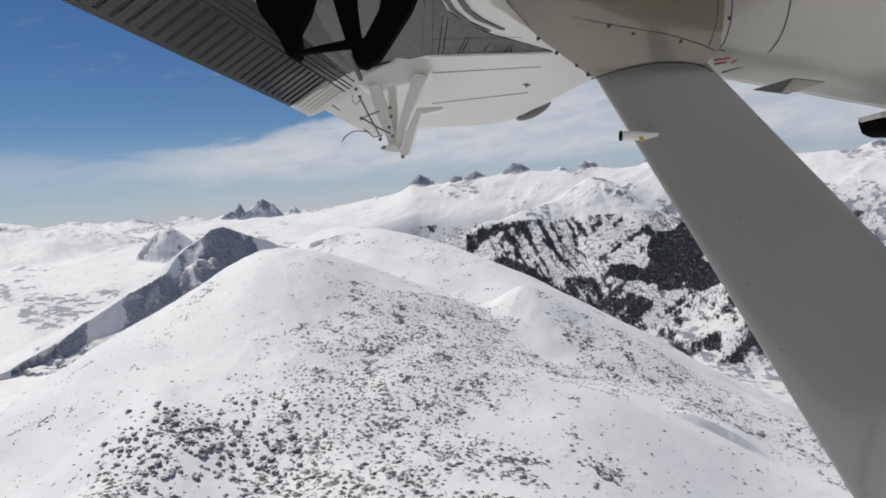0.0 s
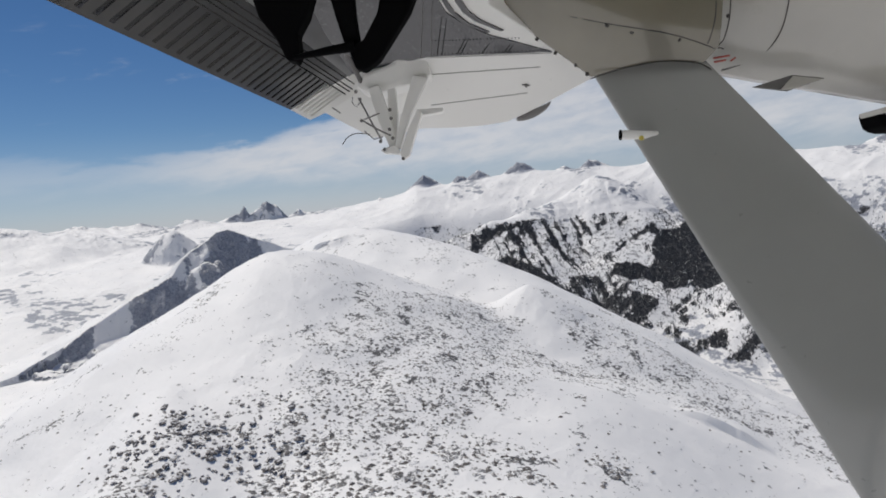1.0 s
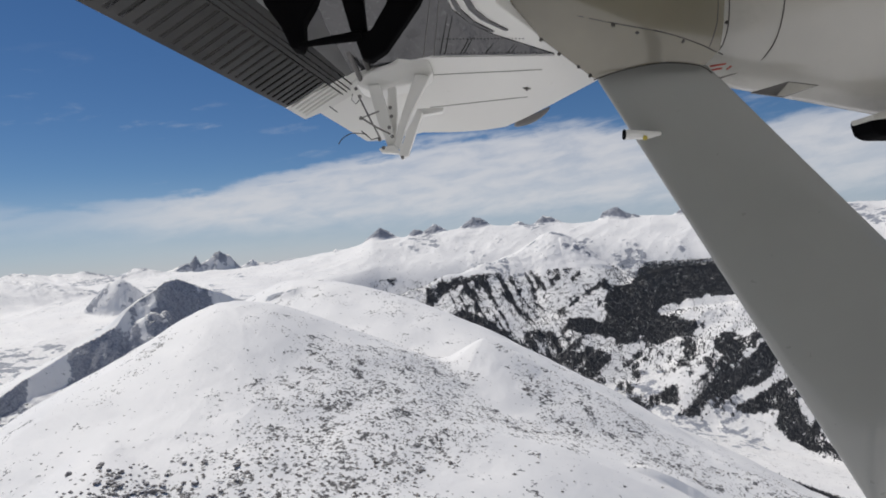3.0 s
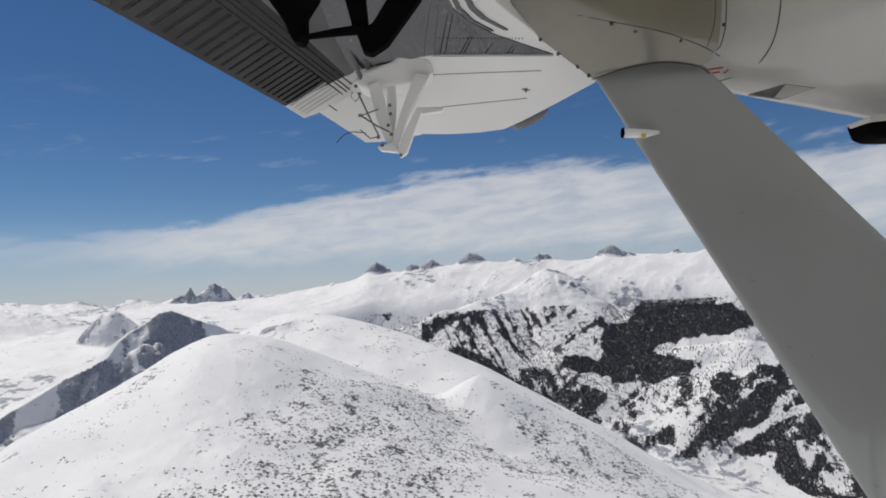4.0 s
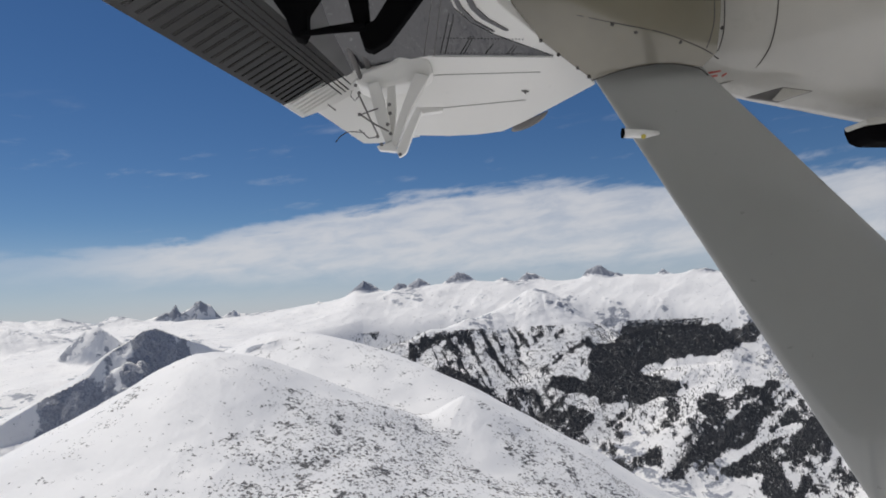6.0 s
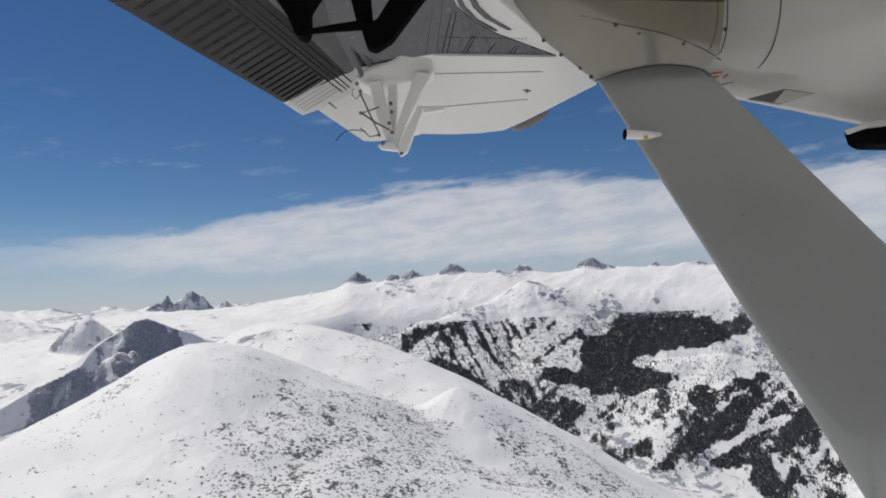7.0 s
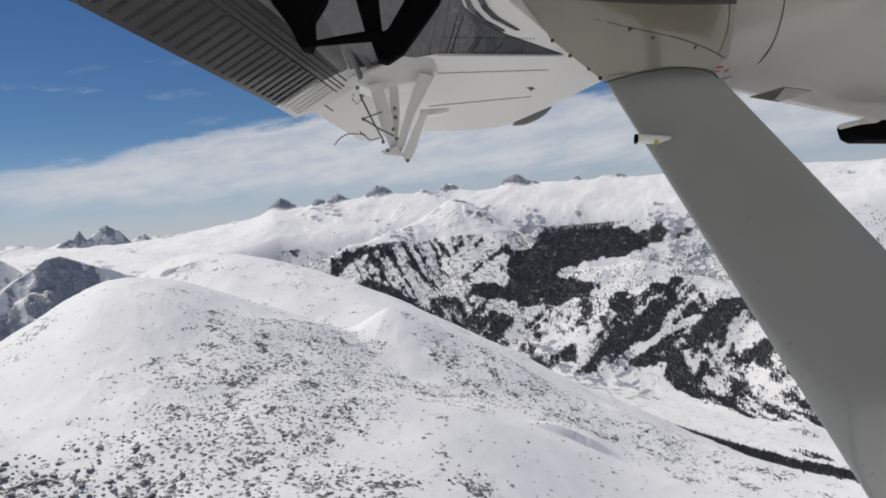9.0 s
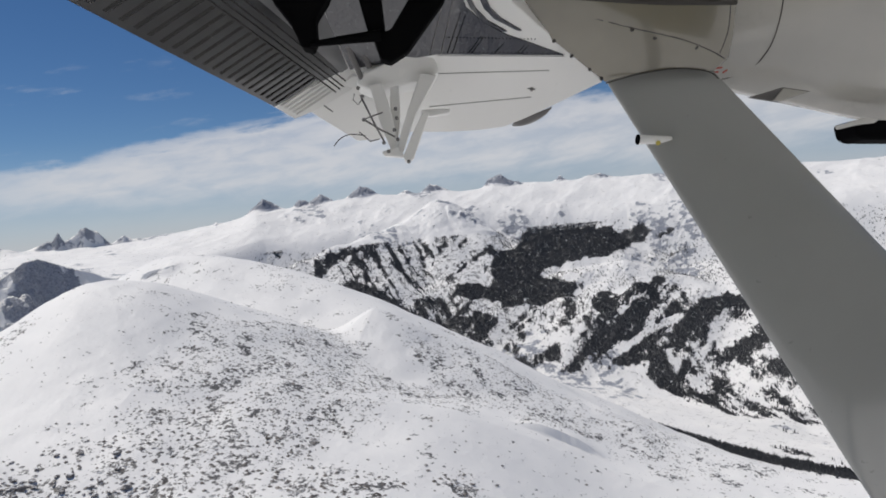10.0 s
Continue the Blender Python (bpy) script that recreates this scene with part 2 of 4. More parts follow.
# crests from the left to the right: name, line, slope towards the eye, slope behind, rounding, roughness, how far down it reaches
RIDGES = [
    ("near_hill", [(-404, 586, 442), (-411, 626, 445), (-415, 684, 475), (-443, 782, 494), (-474, 920, 527), (-476, 1036, 580), (-451, 1093, 617), (-398, 1142, 645), (-239, 1188, 572), (-114, 1224, 501), (6, 1224, 494), (98, 1198, 453), (188, 1151, 418), (308, 1086, 363), (473, 982, 295), (686, 908, 221)],
     0.46, 0.65, 36.0, 0.05, 500),
    ("hill_spur", [(-38, 1235, 489), (-6, 1226, 503), (16, 1220, 518), (32, 1214, 532), (48, 1207, 518), (85, 1197, 494), (150, 1175, 467)],
     0.55, 0.62, 8.0, 0.09, 300),
    ("rounded_hill", [(-457, 1741, 639), (-401, 1724, 644), (-330, 1698, 635), (-239, 1663, 612), (-136, 1594, 578), (-47, 1499, 539), (-4, 1430, 510)],
     0.46, 0.6, 50.0, 0.05, 500),
    ("rocky_peak", [(-1601, 2881, 604), (-1559, 2887, 650), (-1519, 2895, 672), (-1477, 2919, 634), (-1434, 2943, 591)],
     1.2, 0.9, 4.0, 0.42, 220),
    ("far_hills", [(-3325, 3460, 757), (-2994, 3753, 743), (-2830, 3883, 711), (-2695, 3978, 714), (-2575, 4059, 691), (-2421, 4152, 701), (-2257, 4246, 682), (-2154, 4295, 712), (-2037, 4358, 660)],
     0.3, 0.4, 4.0, 0.3, 50),
    ("left_knoll", [(-2622, 2910, 734), (-2309, 3168, 709), (-2143, 3289, 662), (-2053, 3350, 632), (-1940, 3428, 535)],
     0.4, 0.3, 25.0, 0.3, 50),
    ("pyramid_mountain", [(-465, 3540, 435), (-165, 3682, 526), (196, 3928, 578), (501, 4169, 687), (613, 4212, 764), (697, 4171, 666), (936, 4080, 560)],
     0.62, 0.5, 22.0, 0.2, 60),
    ("forest_spur", [(526, 4033, 531), (421, 3795, 384), (284, 3607, 255), (178, 3465, 162)],
     0.55, 0.55, 60.0, 0.18, 200),
    ("wooded_mountain", [(640, 3557, 242), (914, 3692, 413), (1301, 3834, 514), (1661, 3834, 505), (1932, 3740, 436), (2648, 3447, 354)],
     0.6, 0.25, 60.0, 0.18, 300),
    ("wooded_shoulder", [(1105, 3403, 288), (1454, 3397, 347), (1686, 3207, 230), (1892, 2970, 76), (2270, 2725, 10)],
     0.6, 0.4, 70.0, 0.18, 300),
    ("jagged_peaks", [(-2043, 4293, 619), (-1934, 4338, 663), (-1844, 4372, 709), (-1819, 4383, 704), (-1780, 4392, 758), (-1754, 4410, 704), (-1714, 4426, 724), (-1673, 4437, 759), (-1633, 4436, 780), (-1595, 4455, 759), (-1558, 4478, 730), (-1512, 4499, 689), (-1473, 4510, 702), (-1433, 4522, 719), (-1393, 4541, 686), (-1306, 4563, 685), (-1183, 4599, 655)],
     2.8, 2.0, 2.0, 0.25, 160),
    ("mountain_peak", [(-725, 4634, 757), (-662, 4643, 795), (-613, 4650, 828), (-553, 4657, 857), (-510, 4662, 835), (-456, 4668, 812), (-377, 4675, 786)],
     1.3, 0.9, 3.0, 0.36, 80),
    ("mountain_peak", [(-352, 4677, 801), (-310, 4680, 848), (-271, 4682, 842), (-208, 4685, 805)],
     1.3, 0.9, 3.0, 0.36, 80),
    ("mountain_peak", [(-222, 4685, 846), (-164, 4687, 889), (-101, 4689, 851)],
     1.3, 0.9, 3.0, 0.36, 80),
    ("mountain_peak", [(11, 4690, 833), (61, 4690, 873), (112, 4689, 906), (158, 4687, 880), (228, 4684, 829)],
     1.3, 0.9, 3.0, 0.36, 80),
    ("mountain_peak", [(349, 4677, 827), (430, 4670, 856), (500, 4663, 830)],
     1.3, 0.9, 3.0, 0.36, 80),
    ("mountain_peak", [(531, 4660, 828), (605, 4651, 874), (658, 4644, 851), (723, 4634, 817)],
     1.3, 0.9, 3.0, 0.36, 80),
    ("mountain_peak", [(971, 4588, 814), (1019, 4578, 864), (1074, 4565, 896), (1119, 4555, 901), (1169, 4542, 878), (1218, 4529, 859), (1273, 4514, 810)],
     1.3, 0.9, 3.0, 0.36, 80),
    ("mountain_peak", [(1449, 4460, 810), (1500, 4444, 855), (1559, 4423, 818)],
     1.3, 0.9, 3.0, 0.36, 80),
    ("mountain_peak", [(1638, 4395, 804), (1751, 4351, 840), (1869, 4301, 806)],
     1.3, 0.9, 3.0, 0.36, 80),
    ("mountain_peak", [(-926, 4598, 716), (-868, 4609, 755), (-804, 4621, 735), (-756, 4629, 772), (-718, 4635, 744)],
     1.3, 0.9, 3.0, 0.36, 80),
    ("mountain_peak", [(2165, 4160, 808), (2250, 4115, 847), (2354, 4056, 810)],
     1.3, 0.9, 3.0, 0.36, 80),
]
# crest of the rock wall on the left, with the height of the cliff under it
CRAG = [(-1270, 1735, 373, 40), (-1239, 1818, 412, 45), (-1206, 1887, 446, 75), (-1168, 1958, 486, 100), (-1115, 2012, 517, 85), (-1095, 2039, 532, 120), (-1070, 2081, 582, 185), (-1047, 2126, 605, 160), (-1021, 2172, 625, 175), (-1006, 2212, 649, 170), (-984, 2255, 660, 150), (-951, 2290, 641, 120), (-902, 2332, 619, 90), (-839, 2376, 589, 45), (-772, 2420, 568, 14)]
VALLEY = [(2289, 1595, -258), (1722, 1942, -201), (1438, 2324, -154), (1144, 2788, -127), (854, 3134, -60), (637, 3327, 22), (232, 3415, 152), (-107, 3498, 341), (-415, 3638, 458), (-779, 3930, 556)]

LIP = (275, 905, 354)

NAMES = ["valley_floor", "snowfield"] + [q[0] for q in RIDGES] + ["rock_wall"]
IDS = {name: [i for i, q in enumerate(NAMES) if q == name] for name in NAMES}


def among(owner, *wanted):
    return np.isin(owner, sum((IDS[q] for q in wanted), []))


def land(x, y):
    """Height of the ground, which ridge it belongs to, and how rough it is."""
    r = np.hypot(x, y)
    turn = np.degrees(np.arctan2(x, y))
    plain = np.interp(r, [0, 550, 900, 1500, 2300, 3000, 3600, 4100], [380, 395, 452, 405, 440, 520, 540, 575])
    high = np.interp(turn, [-40, -25.1, -16.7, -14.2, -11.2, -9.5, -7.5, -5.1, -0.7, 3.8, 10.1, 12.9, 16.6, 23.5, 31.2, 43.7], [660, 649, 670, 693, 727, 755, 798, 800, 829, 829, 815, 825, 818, 802, 806, 760]) + 6 * fbm(x, y, 240, 4, 17)
    climb = np.clip((r - 3950) / 770, 0, 1)
    plain = plain + (high - plain) * climb * climb * (3 - 2 * climb)
    plain = plain - 190 * (0.5 + 0.5 * np.tanh((np.degrees(np.arctan2(x, y)) - 16) / 12)) * np.clip((1700 - r) / 500, 0, 1)
    plain = plain - 150 * (0.5 + 0.5 * np.tanh((turn - 4) / 4)) * np.clip((r - 1080) / 160, 0, 1) * np.clip((2100 - r) / 500, 0, 1)
    west = 0.5 - 0.5 * np.tanh((turn + 19) / 4)
    basin = np.interp(r, [0, 550, 900, 1300, 1800, 2300, 2550, 2800, 3200, 3600, 4200, 4800], [380, 395, 400, 350, 300, 325, 390, 445, 520, 565, 605, 664])
    plain = plain + (basin - plain) * west
    plain = plain + 18 * fbm(x, y, 700, 4, 3)
    cut = hollow(x, y, eased(VALLEY), 0.22, 0.5, 130)
    cut = cut + 520 * np.clip((r - 3850) / 700, 0, 1) + 700 * np.clip((1400 - r) / 300, 0, 1) + 500 * np.clip((-7 - turn) / 16, 0, 1)
    base = -soft_max(-plain, -cut, 60.0)
    rough = np.full(x.shape, 0.05)
    owner = np.where(cut < plain, 0, 1)
    warp = 22 * fbm(x, y, 160, 3, 11) + 80 * fbm(x, y, 420, 3, 13) * np.clip((r - 2600) / 600, 0, 1)
    for i, (name, line, front, back, rounding, r_amp, reach) in enumerate(RIDGES):
        xs, ys, zs = zip(*line)
        far = (max(zs) + 200) / min(front, back)
        inside = (x > min(xs) - far) & (x < max(xs) + far) & (y > min(ys) - far) & (y < max(ys) + far)
        lx, ly, lb = x[inside], y[inside], base[inside]
        h = ridge(lx, ly, line, front, back, rounding, warp[inside] * (1.0 if rounding >= 5 else 0.25 if rounding > 3 else 0.0))
        crest = along(lx + 0.6 * warp[inside], ly, line)[2]
        r_here = r_amp * (0.09 + 0.91 * np.exp(-np.clip(crest - h, 0, 1000) / reach))
        owner[inside] = np.where(h > lb, i + 2, owner[inside])
        w1 = 1 / (1 + np.exp(-np.clip((h - lb) / 20, -30, 30)))
        rough[inside] = rough[inside] * (1 - w1) + r_here * w1
        base[inside] = soft_max(h, lb, 12.0 + rounding * 0.4)
    # the rock wall
    far = (x > -2200) & (x < 100) & (y > 1200) & (y < 3200)
    jut = 1.1 * fbm(x[far], y[far], 130, 4, 41) + 0.18 * fbm(x[far], y[far], 38, 3, 43, ridged=True)
    h = crag(x[far], y[far], CRAG, jut)
    above = h > base[far]
    owner[far] = np.where(above, len(NAMES) - 1, owner[far])
    rough[far] = np.where(above, 0.12, rough[far])
    base[far] = soft_max(h, base[far], 6.0)
    # a wind-scooped lip in the snow below the hill
    cx, cy, _ = LIP
    u = (x * cx + y * cy) / math.hypot(cx, cy) - math.hypot(cx, cy)
    v = (x * cy - y * cx) / math.hypot(cx, cy)
    u = u + v * v / 900 + 4 * fbm(x, y, 30, 3, 5)
    base = base + 13 * np.exp(-(v / 50) ** 4) * np.where(u > 0, np.exp(-np.abs(u) / 50), np.exp(-(u / 3.0) ** 2))
    away = np.clip((r - 3600) / 500, 0, 1)
    base = base + away * (19 * fbm((x * 0.8 + y * 0.6) * 0.45, x * 0.6 - y * 0.8, 420, 5, 27, ridged=True) + 20 * fbm(x, y, 700, 4, 29))
    detail = fbm(x, y, 260, 7, 21, ridged=True) * 110 * rough + fbm(x, y, 60, 5, 31) * 30 * rough
    return base + detail, owner, rough


FINE = np.radians(np.concatenate([np.linspace(-180, -46, 40, endpoint=False), np.linspace(-46, 46, 1150, endpoint=False), np.linspace(46, 180, 40)]))
RINGS = np.concatenate([[0.05, 40, 120, 250, 380], np.geomspace(470, 1900, 320, endpoint=False), np.linspace(1900, 2650, 170, endpoint=False), np.geomspace(2650, 4950, 200)])
aa, rr = np.meshgrid(FINE, RINGS, indexing="ij")
gx, gy = rr * np.sin(aa), rr * np.cos(aa)
gz, owner, rough = land(gx, gy)
na, nr = gx.shape
# slope from the grid
du = np.stack([np.gradient(v, axis=0) for v in (gx, gy, gz)], -1)
dv = np.stack([np.gradient(v, axis=1) for v in (gx, gy, gz)], -1)
normal = np.cross(du, dv)
normal /= np.linalg.norm(normal, axis=-1, keepdims=True) + 1e-9
steep = np.degrees(np.arccos(np.clip(np.abs(normal[..., 2]), 0, 1)))


def bell(x, y, cx, cy, size):
    return np.exp(-((x - cx) ** 2 + (y - cy) ** 2) / (size * size))


def blobs(x, y, spots):
    total = np.zeros_like(x)
    for cx, cy, _, size in spots:
        total = np.maximum(total, bell(x, y, cx, cy, size))
    return total


def with_size(spots):
    return [(*p, s) for p, s in spots]


rock = np.clip((steep - 28) / 22, 0, 1) * np.clip((rough - 0.08) / 0.14, 0, 1)
# stands of conifers, outlined in the camera's view and cast onto the land, with how thickly they grow and how ragged
# their edge is
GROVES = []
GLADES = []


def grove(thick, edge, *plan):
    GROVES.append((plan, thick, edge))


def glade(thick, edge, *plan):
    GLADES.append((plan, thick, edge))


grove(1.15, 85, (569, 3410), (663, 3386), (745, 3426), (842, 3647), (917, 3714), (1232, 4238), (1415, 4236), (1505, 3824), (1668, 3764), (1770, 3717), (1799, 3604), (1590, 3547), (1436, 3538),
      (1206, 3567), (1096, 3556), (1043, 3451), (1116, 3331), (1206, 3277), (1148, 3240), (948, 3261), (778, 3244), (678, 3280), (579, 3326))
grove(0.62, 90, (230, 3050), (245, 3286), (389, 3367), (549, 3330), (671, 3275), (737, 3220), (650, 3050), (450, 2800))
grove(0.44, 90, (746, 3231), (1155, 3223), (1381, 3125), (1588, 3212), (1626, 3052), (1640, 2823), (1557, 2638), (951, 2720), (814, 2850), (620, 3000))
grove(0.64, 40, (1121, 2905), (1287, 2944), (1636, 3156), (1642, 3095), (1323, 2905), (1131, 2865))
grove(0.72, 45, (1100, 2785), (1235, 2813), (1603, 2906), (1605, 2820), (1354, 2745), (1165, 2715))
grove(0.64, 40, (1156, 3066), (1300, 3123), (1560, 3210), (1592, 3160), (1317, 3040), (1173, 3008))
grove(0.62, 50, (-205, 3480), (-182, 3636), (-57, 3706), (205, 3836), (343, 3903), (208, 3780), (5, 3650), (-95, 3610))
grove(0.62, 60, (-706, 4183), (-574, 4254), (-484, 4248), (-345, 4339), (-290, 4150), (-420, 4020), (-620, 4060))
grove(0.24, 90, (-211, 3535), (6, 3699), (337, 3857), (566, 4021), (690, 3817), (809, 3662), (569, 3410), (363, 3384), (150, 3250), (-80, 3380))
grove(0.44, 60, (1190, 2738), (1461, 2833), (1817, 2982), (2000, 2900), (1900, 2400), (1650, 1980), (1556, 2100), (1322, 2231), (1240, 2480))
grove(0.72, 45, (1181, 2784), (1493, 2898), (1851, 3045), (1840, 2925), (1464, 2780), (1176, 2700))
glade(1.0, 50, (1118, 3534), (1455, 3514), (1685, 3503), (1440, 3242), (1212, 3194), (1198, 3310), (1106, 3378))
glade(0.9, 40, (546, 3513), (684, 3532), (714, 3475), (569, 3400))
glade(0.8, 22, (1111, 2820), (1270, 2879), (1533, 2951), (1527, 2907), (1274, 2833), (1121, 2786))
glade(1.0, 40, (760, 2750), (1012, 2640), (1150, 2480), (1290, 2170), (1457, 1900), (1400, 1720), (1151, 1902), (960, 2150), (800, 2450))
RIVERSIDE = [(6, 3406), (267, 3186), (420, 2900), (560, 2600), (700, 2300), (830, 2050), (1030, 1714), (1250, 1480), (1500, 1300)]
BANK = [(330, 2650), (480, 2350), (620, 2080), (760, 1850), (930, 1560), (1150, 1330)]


def inside(x, y, plan):
    """Distance to the edge of a plan, positive within it."""
    best, odd = np.full(x.shape, 1e9), np.zeros(x.shape, bool)
    for (x0, y0), (x1, y1) in zip(plan, plan[1:] + plan[:1]):
        dx, dy = x1 - x0, y1 - y0
        t = np.clip(((x - x0) * dx + (y - y0) * dy) / (dx * dx + dy * dy), 0, 1)
        best = np.minimum(best, np.hypot(x - x0 - t * dx, y - y0 - t * dy))
        if dy:
            odd ^= ((y0 > y) != (y1 > y)) & (x < x0 + (y - y0) * dx / dy)
    return np.where(odd, best, -best)


def cover(x, y, plans, ragged):
    total = np.zeros_like(x)
    for plan, thick, edge in plans:
        t = np.clip(0.5 + (inside(x, y, plan) + 1.3 * edge * ragged) / edge, 0, 1)
        total = np.maximum(total, thick * t * t * (3 - 2 * t))
    return total


def woods(x, y, z):
    """How thickly conifers grow: stands, the strip along the stream, and streaks that climb across the slopes."""
    out = np.zeros_like(x)
    near = (np.abs(x - 700) < 1600) & (y > 1100) & (y < 4500) & (z < 600)
    x, y, z = x[near], y[near], z[near]
    flat = [(p[0], p[1], 0) for p in RIVERSIDE]
    strip = np.exp(-(along(x, y, flat)[0] / 62) ** 4)
    bank = np.exp(-(along(x, y, [(p[0], p[1], 0) for p in BANK])[0] / 34) ** 2)
    u, v = x * 0.90 + z * 0.44, z * 0.90 - x * 0.44
    streaks = fbm(u * 0.14, v, 30, 4, 83)
    runnels = fbm(x + 0.3 * y, z * 0.22, 34, 4, 85)
    clumps = fbm(x, y * 0.5, 60, 5, 87, gain=0.75)
    slope = np.where(x < 500, runnels, streaks)
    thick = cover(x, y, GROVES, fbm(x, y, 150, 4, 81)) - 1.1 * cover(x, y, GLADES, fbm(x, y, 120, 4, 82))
    thick = thick + np.clip(1.15 - thick, 0.1, 0.75) * (0.95 * slope + 0.85 * clumps)
    thick = np.maximum(thick, np.maximum(0.95 * strip, 0.5 * bank) + 0.5 * clumps)
    t = np.clip((thick - 0.26) / 0.42, 0, 1)
    out[near] = t * t * (3 - 2 * t)
    return out


lower = np.clip((560 - gz) / 60, 0, 1) * among(owner, "valley_floor", "pyramid_mountain", "forest_spur", "wooded_mountain", "wooded_shoulder")
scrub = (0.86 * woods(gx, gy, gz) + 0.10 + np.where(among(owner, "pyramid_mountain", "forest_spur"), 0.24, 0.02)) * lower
bald = np.clip((rough - 0.12) / 0.12, 0, 1) * np.clip(np.where(among(owner, "jagged_peaks"), 0.75, 0.50) + 0.9 * fbm(gx, gy, 150, 4, 61), 0, 0.85)
rock = np.where(among(owner, "jagged_peaks", "mountain_peak", "far_hills"), np.maximum(rock, bald), rock)
rock = np.where(among(owner, "jagged_peaks"), np.clip(0.46 + 1.1 * fbm(gx, gy, 70, 4, 63), 0, 0.95), rock)
wall = among(owner, "rock_wall")
facing = -(normal[..., 0] * gx + normal[..., 1] * gy) * np.sign(normal[..., 2]) / np.maximum(np.hypot(gx, gy), 1)
front = np.zeros(gx.shape)
front[wall] = along(gx[wall], gy[wall], [q[:3] for q in CRAG])[1] < 0
rock = np.where(wall, np.clip((steep - 31) / 9, 0, 1) * np.clip(facing * 4, 0, 1) * front, rock)
gully = np.clip(0.80 + 1.6 * fbm(gx + 0.4 * gz, gy - 0.7 * gz, 84, 4, 65), 0.05, 1)
rock = np.where(among(owner, "rock_wall", "rocky_peak"), rock * gully, rock)
bare = np.clip((fbm(gx, gy * 0.6, 260, 5, 91) - np.where(gx < -500, 0.10, 0.16)) * 2.5, 0, 0.5) * np.clip((np.hypot(gx, gy) - 2000) / 600, 0, 1)
rock = np.maximum(rock, bare)
rock = np.maximum(rock, 0.8 * np.maximum(bell(gx, gy, -468, 1640, 30), bell(gx, gy, -432, 1640, 26)))
rock = np.maximum(rock, 0.62 * np.maximum(bell(gx, gy, 622, 4185, 62), bell(gx, gy, 455, 4140, 45)))
hill = among(owner, "near_hill", "hill_spur", "rounded_hill") | (among(owner, "snowfield") & (np.hypot(gx, gy) < 1300))
STONY = with_size([((-312, 1046, 0), 90), ((-249, 1036, 0), 110), ((-176, 1013, 0), 120), ((-195, 937, 0), 110), ((-212, 870, 0), 120), ((-124, 927, 0), 110), ((-85, 915, 0), 110), ((-52, 1073, 0), 90),
                   ((-25, 990, 0), 110), ((-94, 1045, 0), 100), ((150, 1113, 0), 90), ((234, 1110, 0), 100), ((-239, 769, 0), 120), ((-142, 767, 0), 110), ((-216, 676, 0), 100)])
STONY += with_size([((-107, 828, 0), 110), ((-157, 627, 0), 90), ((-40, 690, 0), 80), ((96, 740, 0), 50), ((39, 988, 0), 90), ((158, 1058, 0), 80), ((-464, 998, 0), 34), ((-475, 968, 0), 34), ((-482, 930, 0), 34), ((-489, 885, 0), 36), ((-493, 840, 0), 36),
                    ((-397, 638, 0), 70), ((-375, 708, 0), 70), ((-343, 763, 0), 60), ((-383, 591, 0), 70), ((300, 1000, 0), 90), ((400, 960, 0), 90),
                    ((-621, 744, 0), 16), ((-596, 748, 0), 16), ((-572, 753, 0), 16), ((-547, 759, 0), 16), ((-520, 772, 0), 16), ((-494, 787, 0), 18)])
BARE = with_size([((-395, 957, 0), 55), ((-402, 900, 0), 50), ((50, 1100, 0), 42), ((62, 1050, 0), 40), ((-350, 1000, 0), 45), ((-392, 1047, 0), 45), ((25, 769, 0), 55), ((198, 815, 0), 70), ((320, 900, 0), 70), ((-190, 1122, 0), 40)])


def stony(x, y):
    drifts = 0.12 + 0.70 * fbm(x, y, 210, 5, 71) + 0.75 * fbm(x * 0.55 + y * 0.2, y, 24, 3, 77)
    return blobs(x, y, STONY) * 0.85 + drifts - 0.9 * blobs(x, y, BARE)


scrub = np.where(hill, np.clip(stony(gx, gy) * 0.33, 0, 0.31), np.clip(scrub, 0, 1))

LABELS = {
    "valley_floor": ("snow-covered valley floor with dark conifer strips", "valley"),
    "snowfield": ("wide white snowfield between the mountains", "snowfield"),
    "near_hill": ("smooth snowy hill speckled with dark stones", "hill"),
    "hill_spur": ("small pointed snow spur beside the stony hill", "hill"),
    "rounded_hill": ("rounded white snow dome behind the stony hill", "hill"),
    "rock_wall": ("grey rock cliffs with snow gullies above snowfields", "cliff"),
    "rocky_peak": ("small grey rocky peak dusted with snow", "mountain"),
    "far_hills": ("low distant snow hills on the horizon", "hill"),
    "left_knoll": ("low snow-covered knoll with grey rock bands", "hill"),
    "pyramid_mountain": ("pyramid-shaped snowy mountain with scrubby grey flanks", "mountain"),
    "forest_spur": ("snowy spur with thin grey scrub", "hill"),
    "wooded_mountain": ("mountain slope with dark conifer forest and snow", "mountain"),
    "wooded_shoulder": ("snowy shoulder with open glades and conifers", "hill"),
    "jagged_peaks": ("distant jagged blue-grey rock peaks", "mountain"),
    "mountain_peak": ("small distant blue-grey rock summit above snow", "mountain"),
}
index = np.arange(na * nr).reshape(na, nr)
quads = np.stack([index[:-1, :-1], index[1:, :-1], index[1:, 1:], index[:-1, 1:]], -1).reshape(-1, 4)
quad_owner = owner[:-1, :-1].reshape(-1)
points = np.stack([gx, gy, gz], -1).reshape(-1, 3)
flat_rock, flat_scrub, flat_normal = rock.reshape(-1), scrub.reshape(-1), normal.reshape(-1, 3)


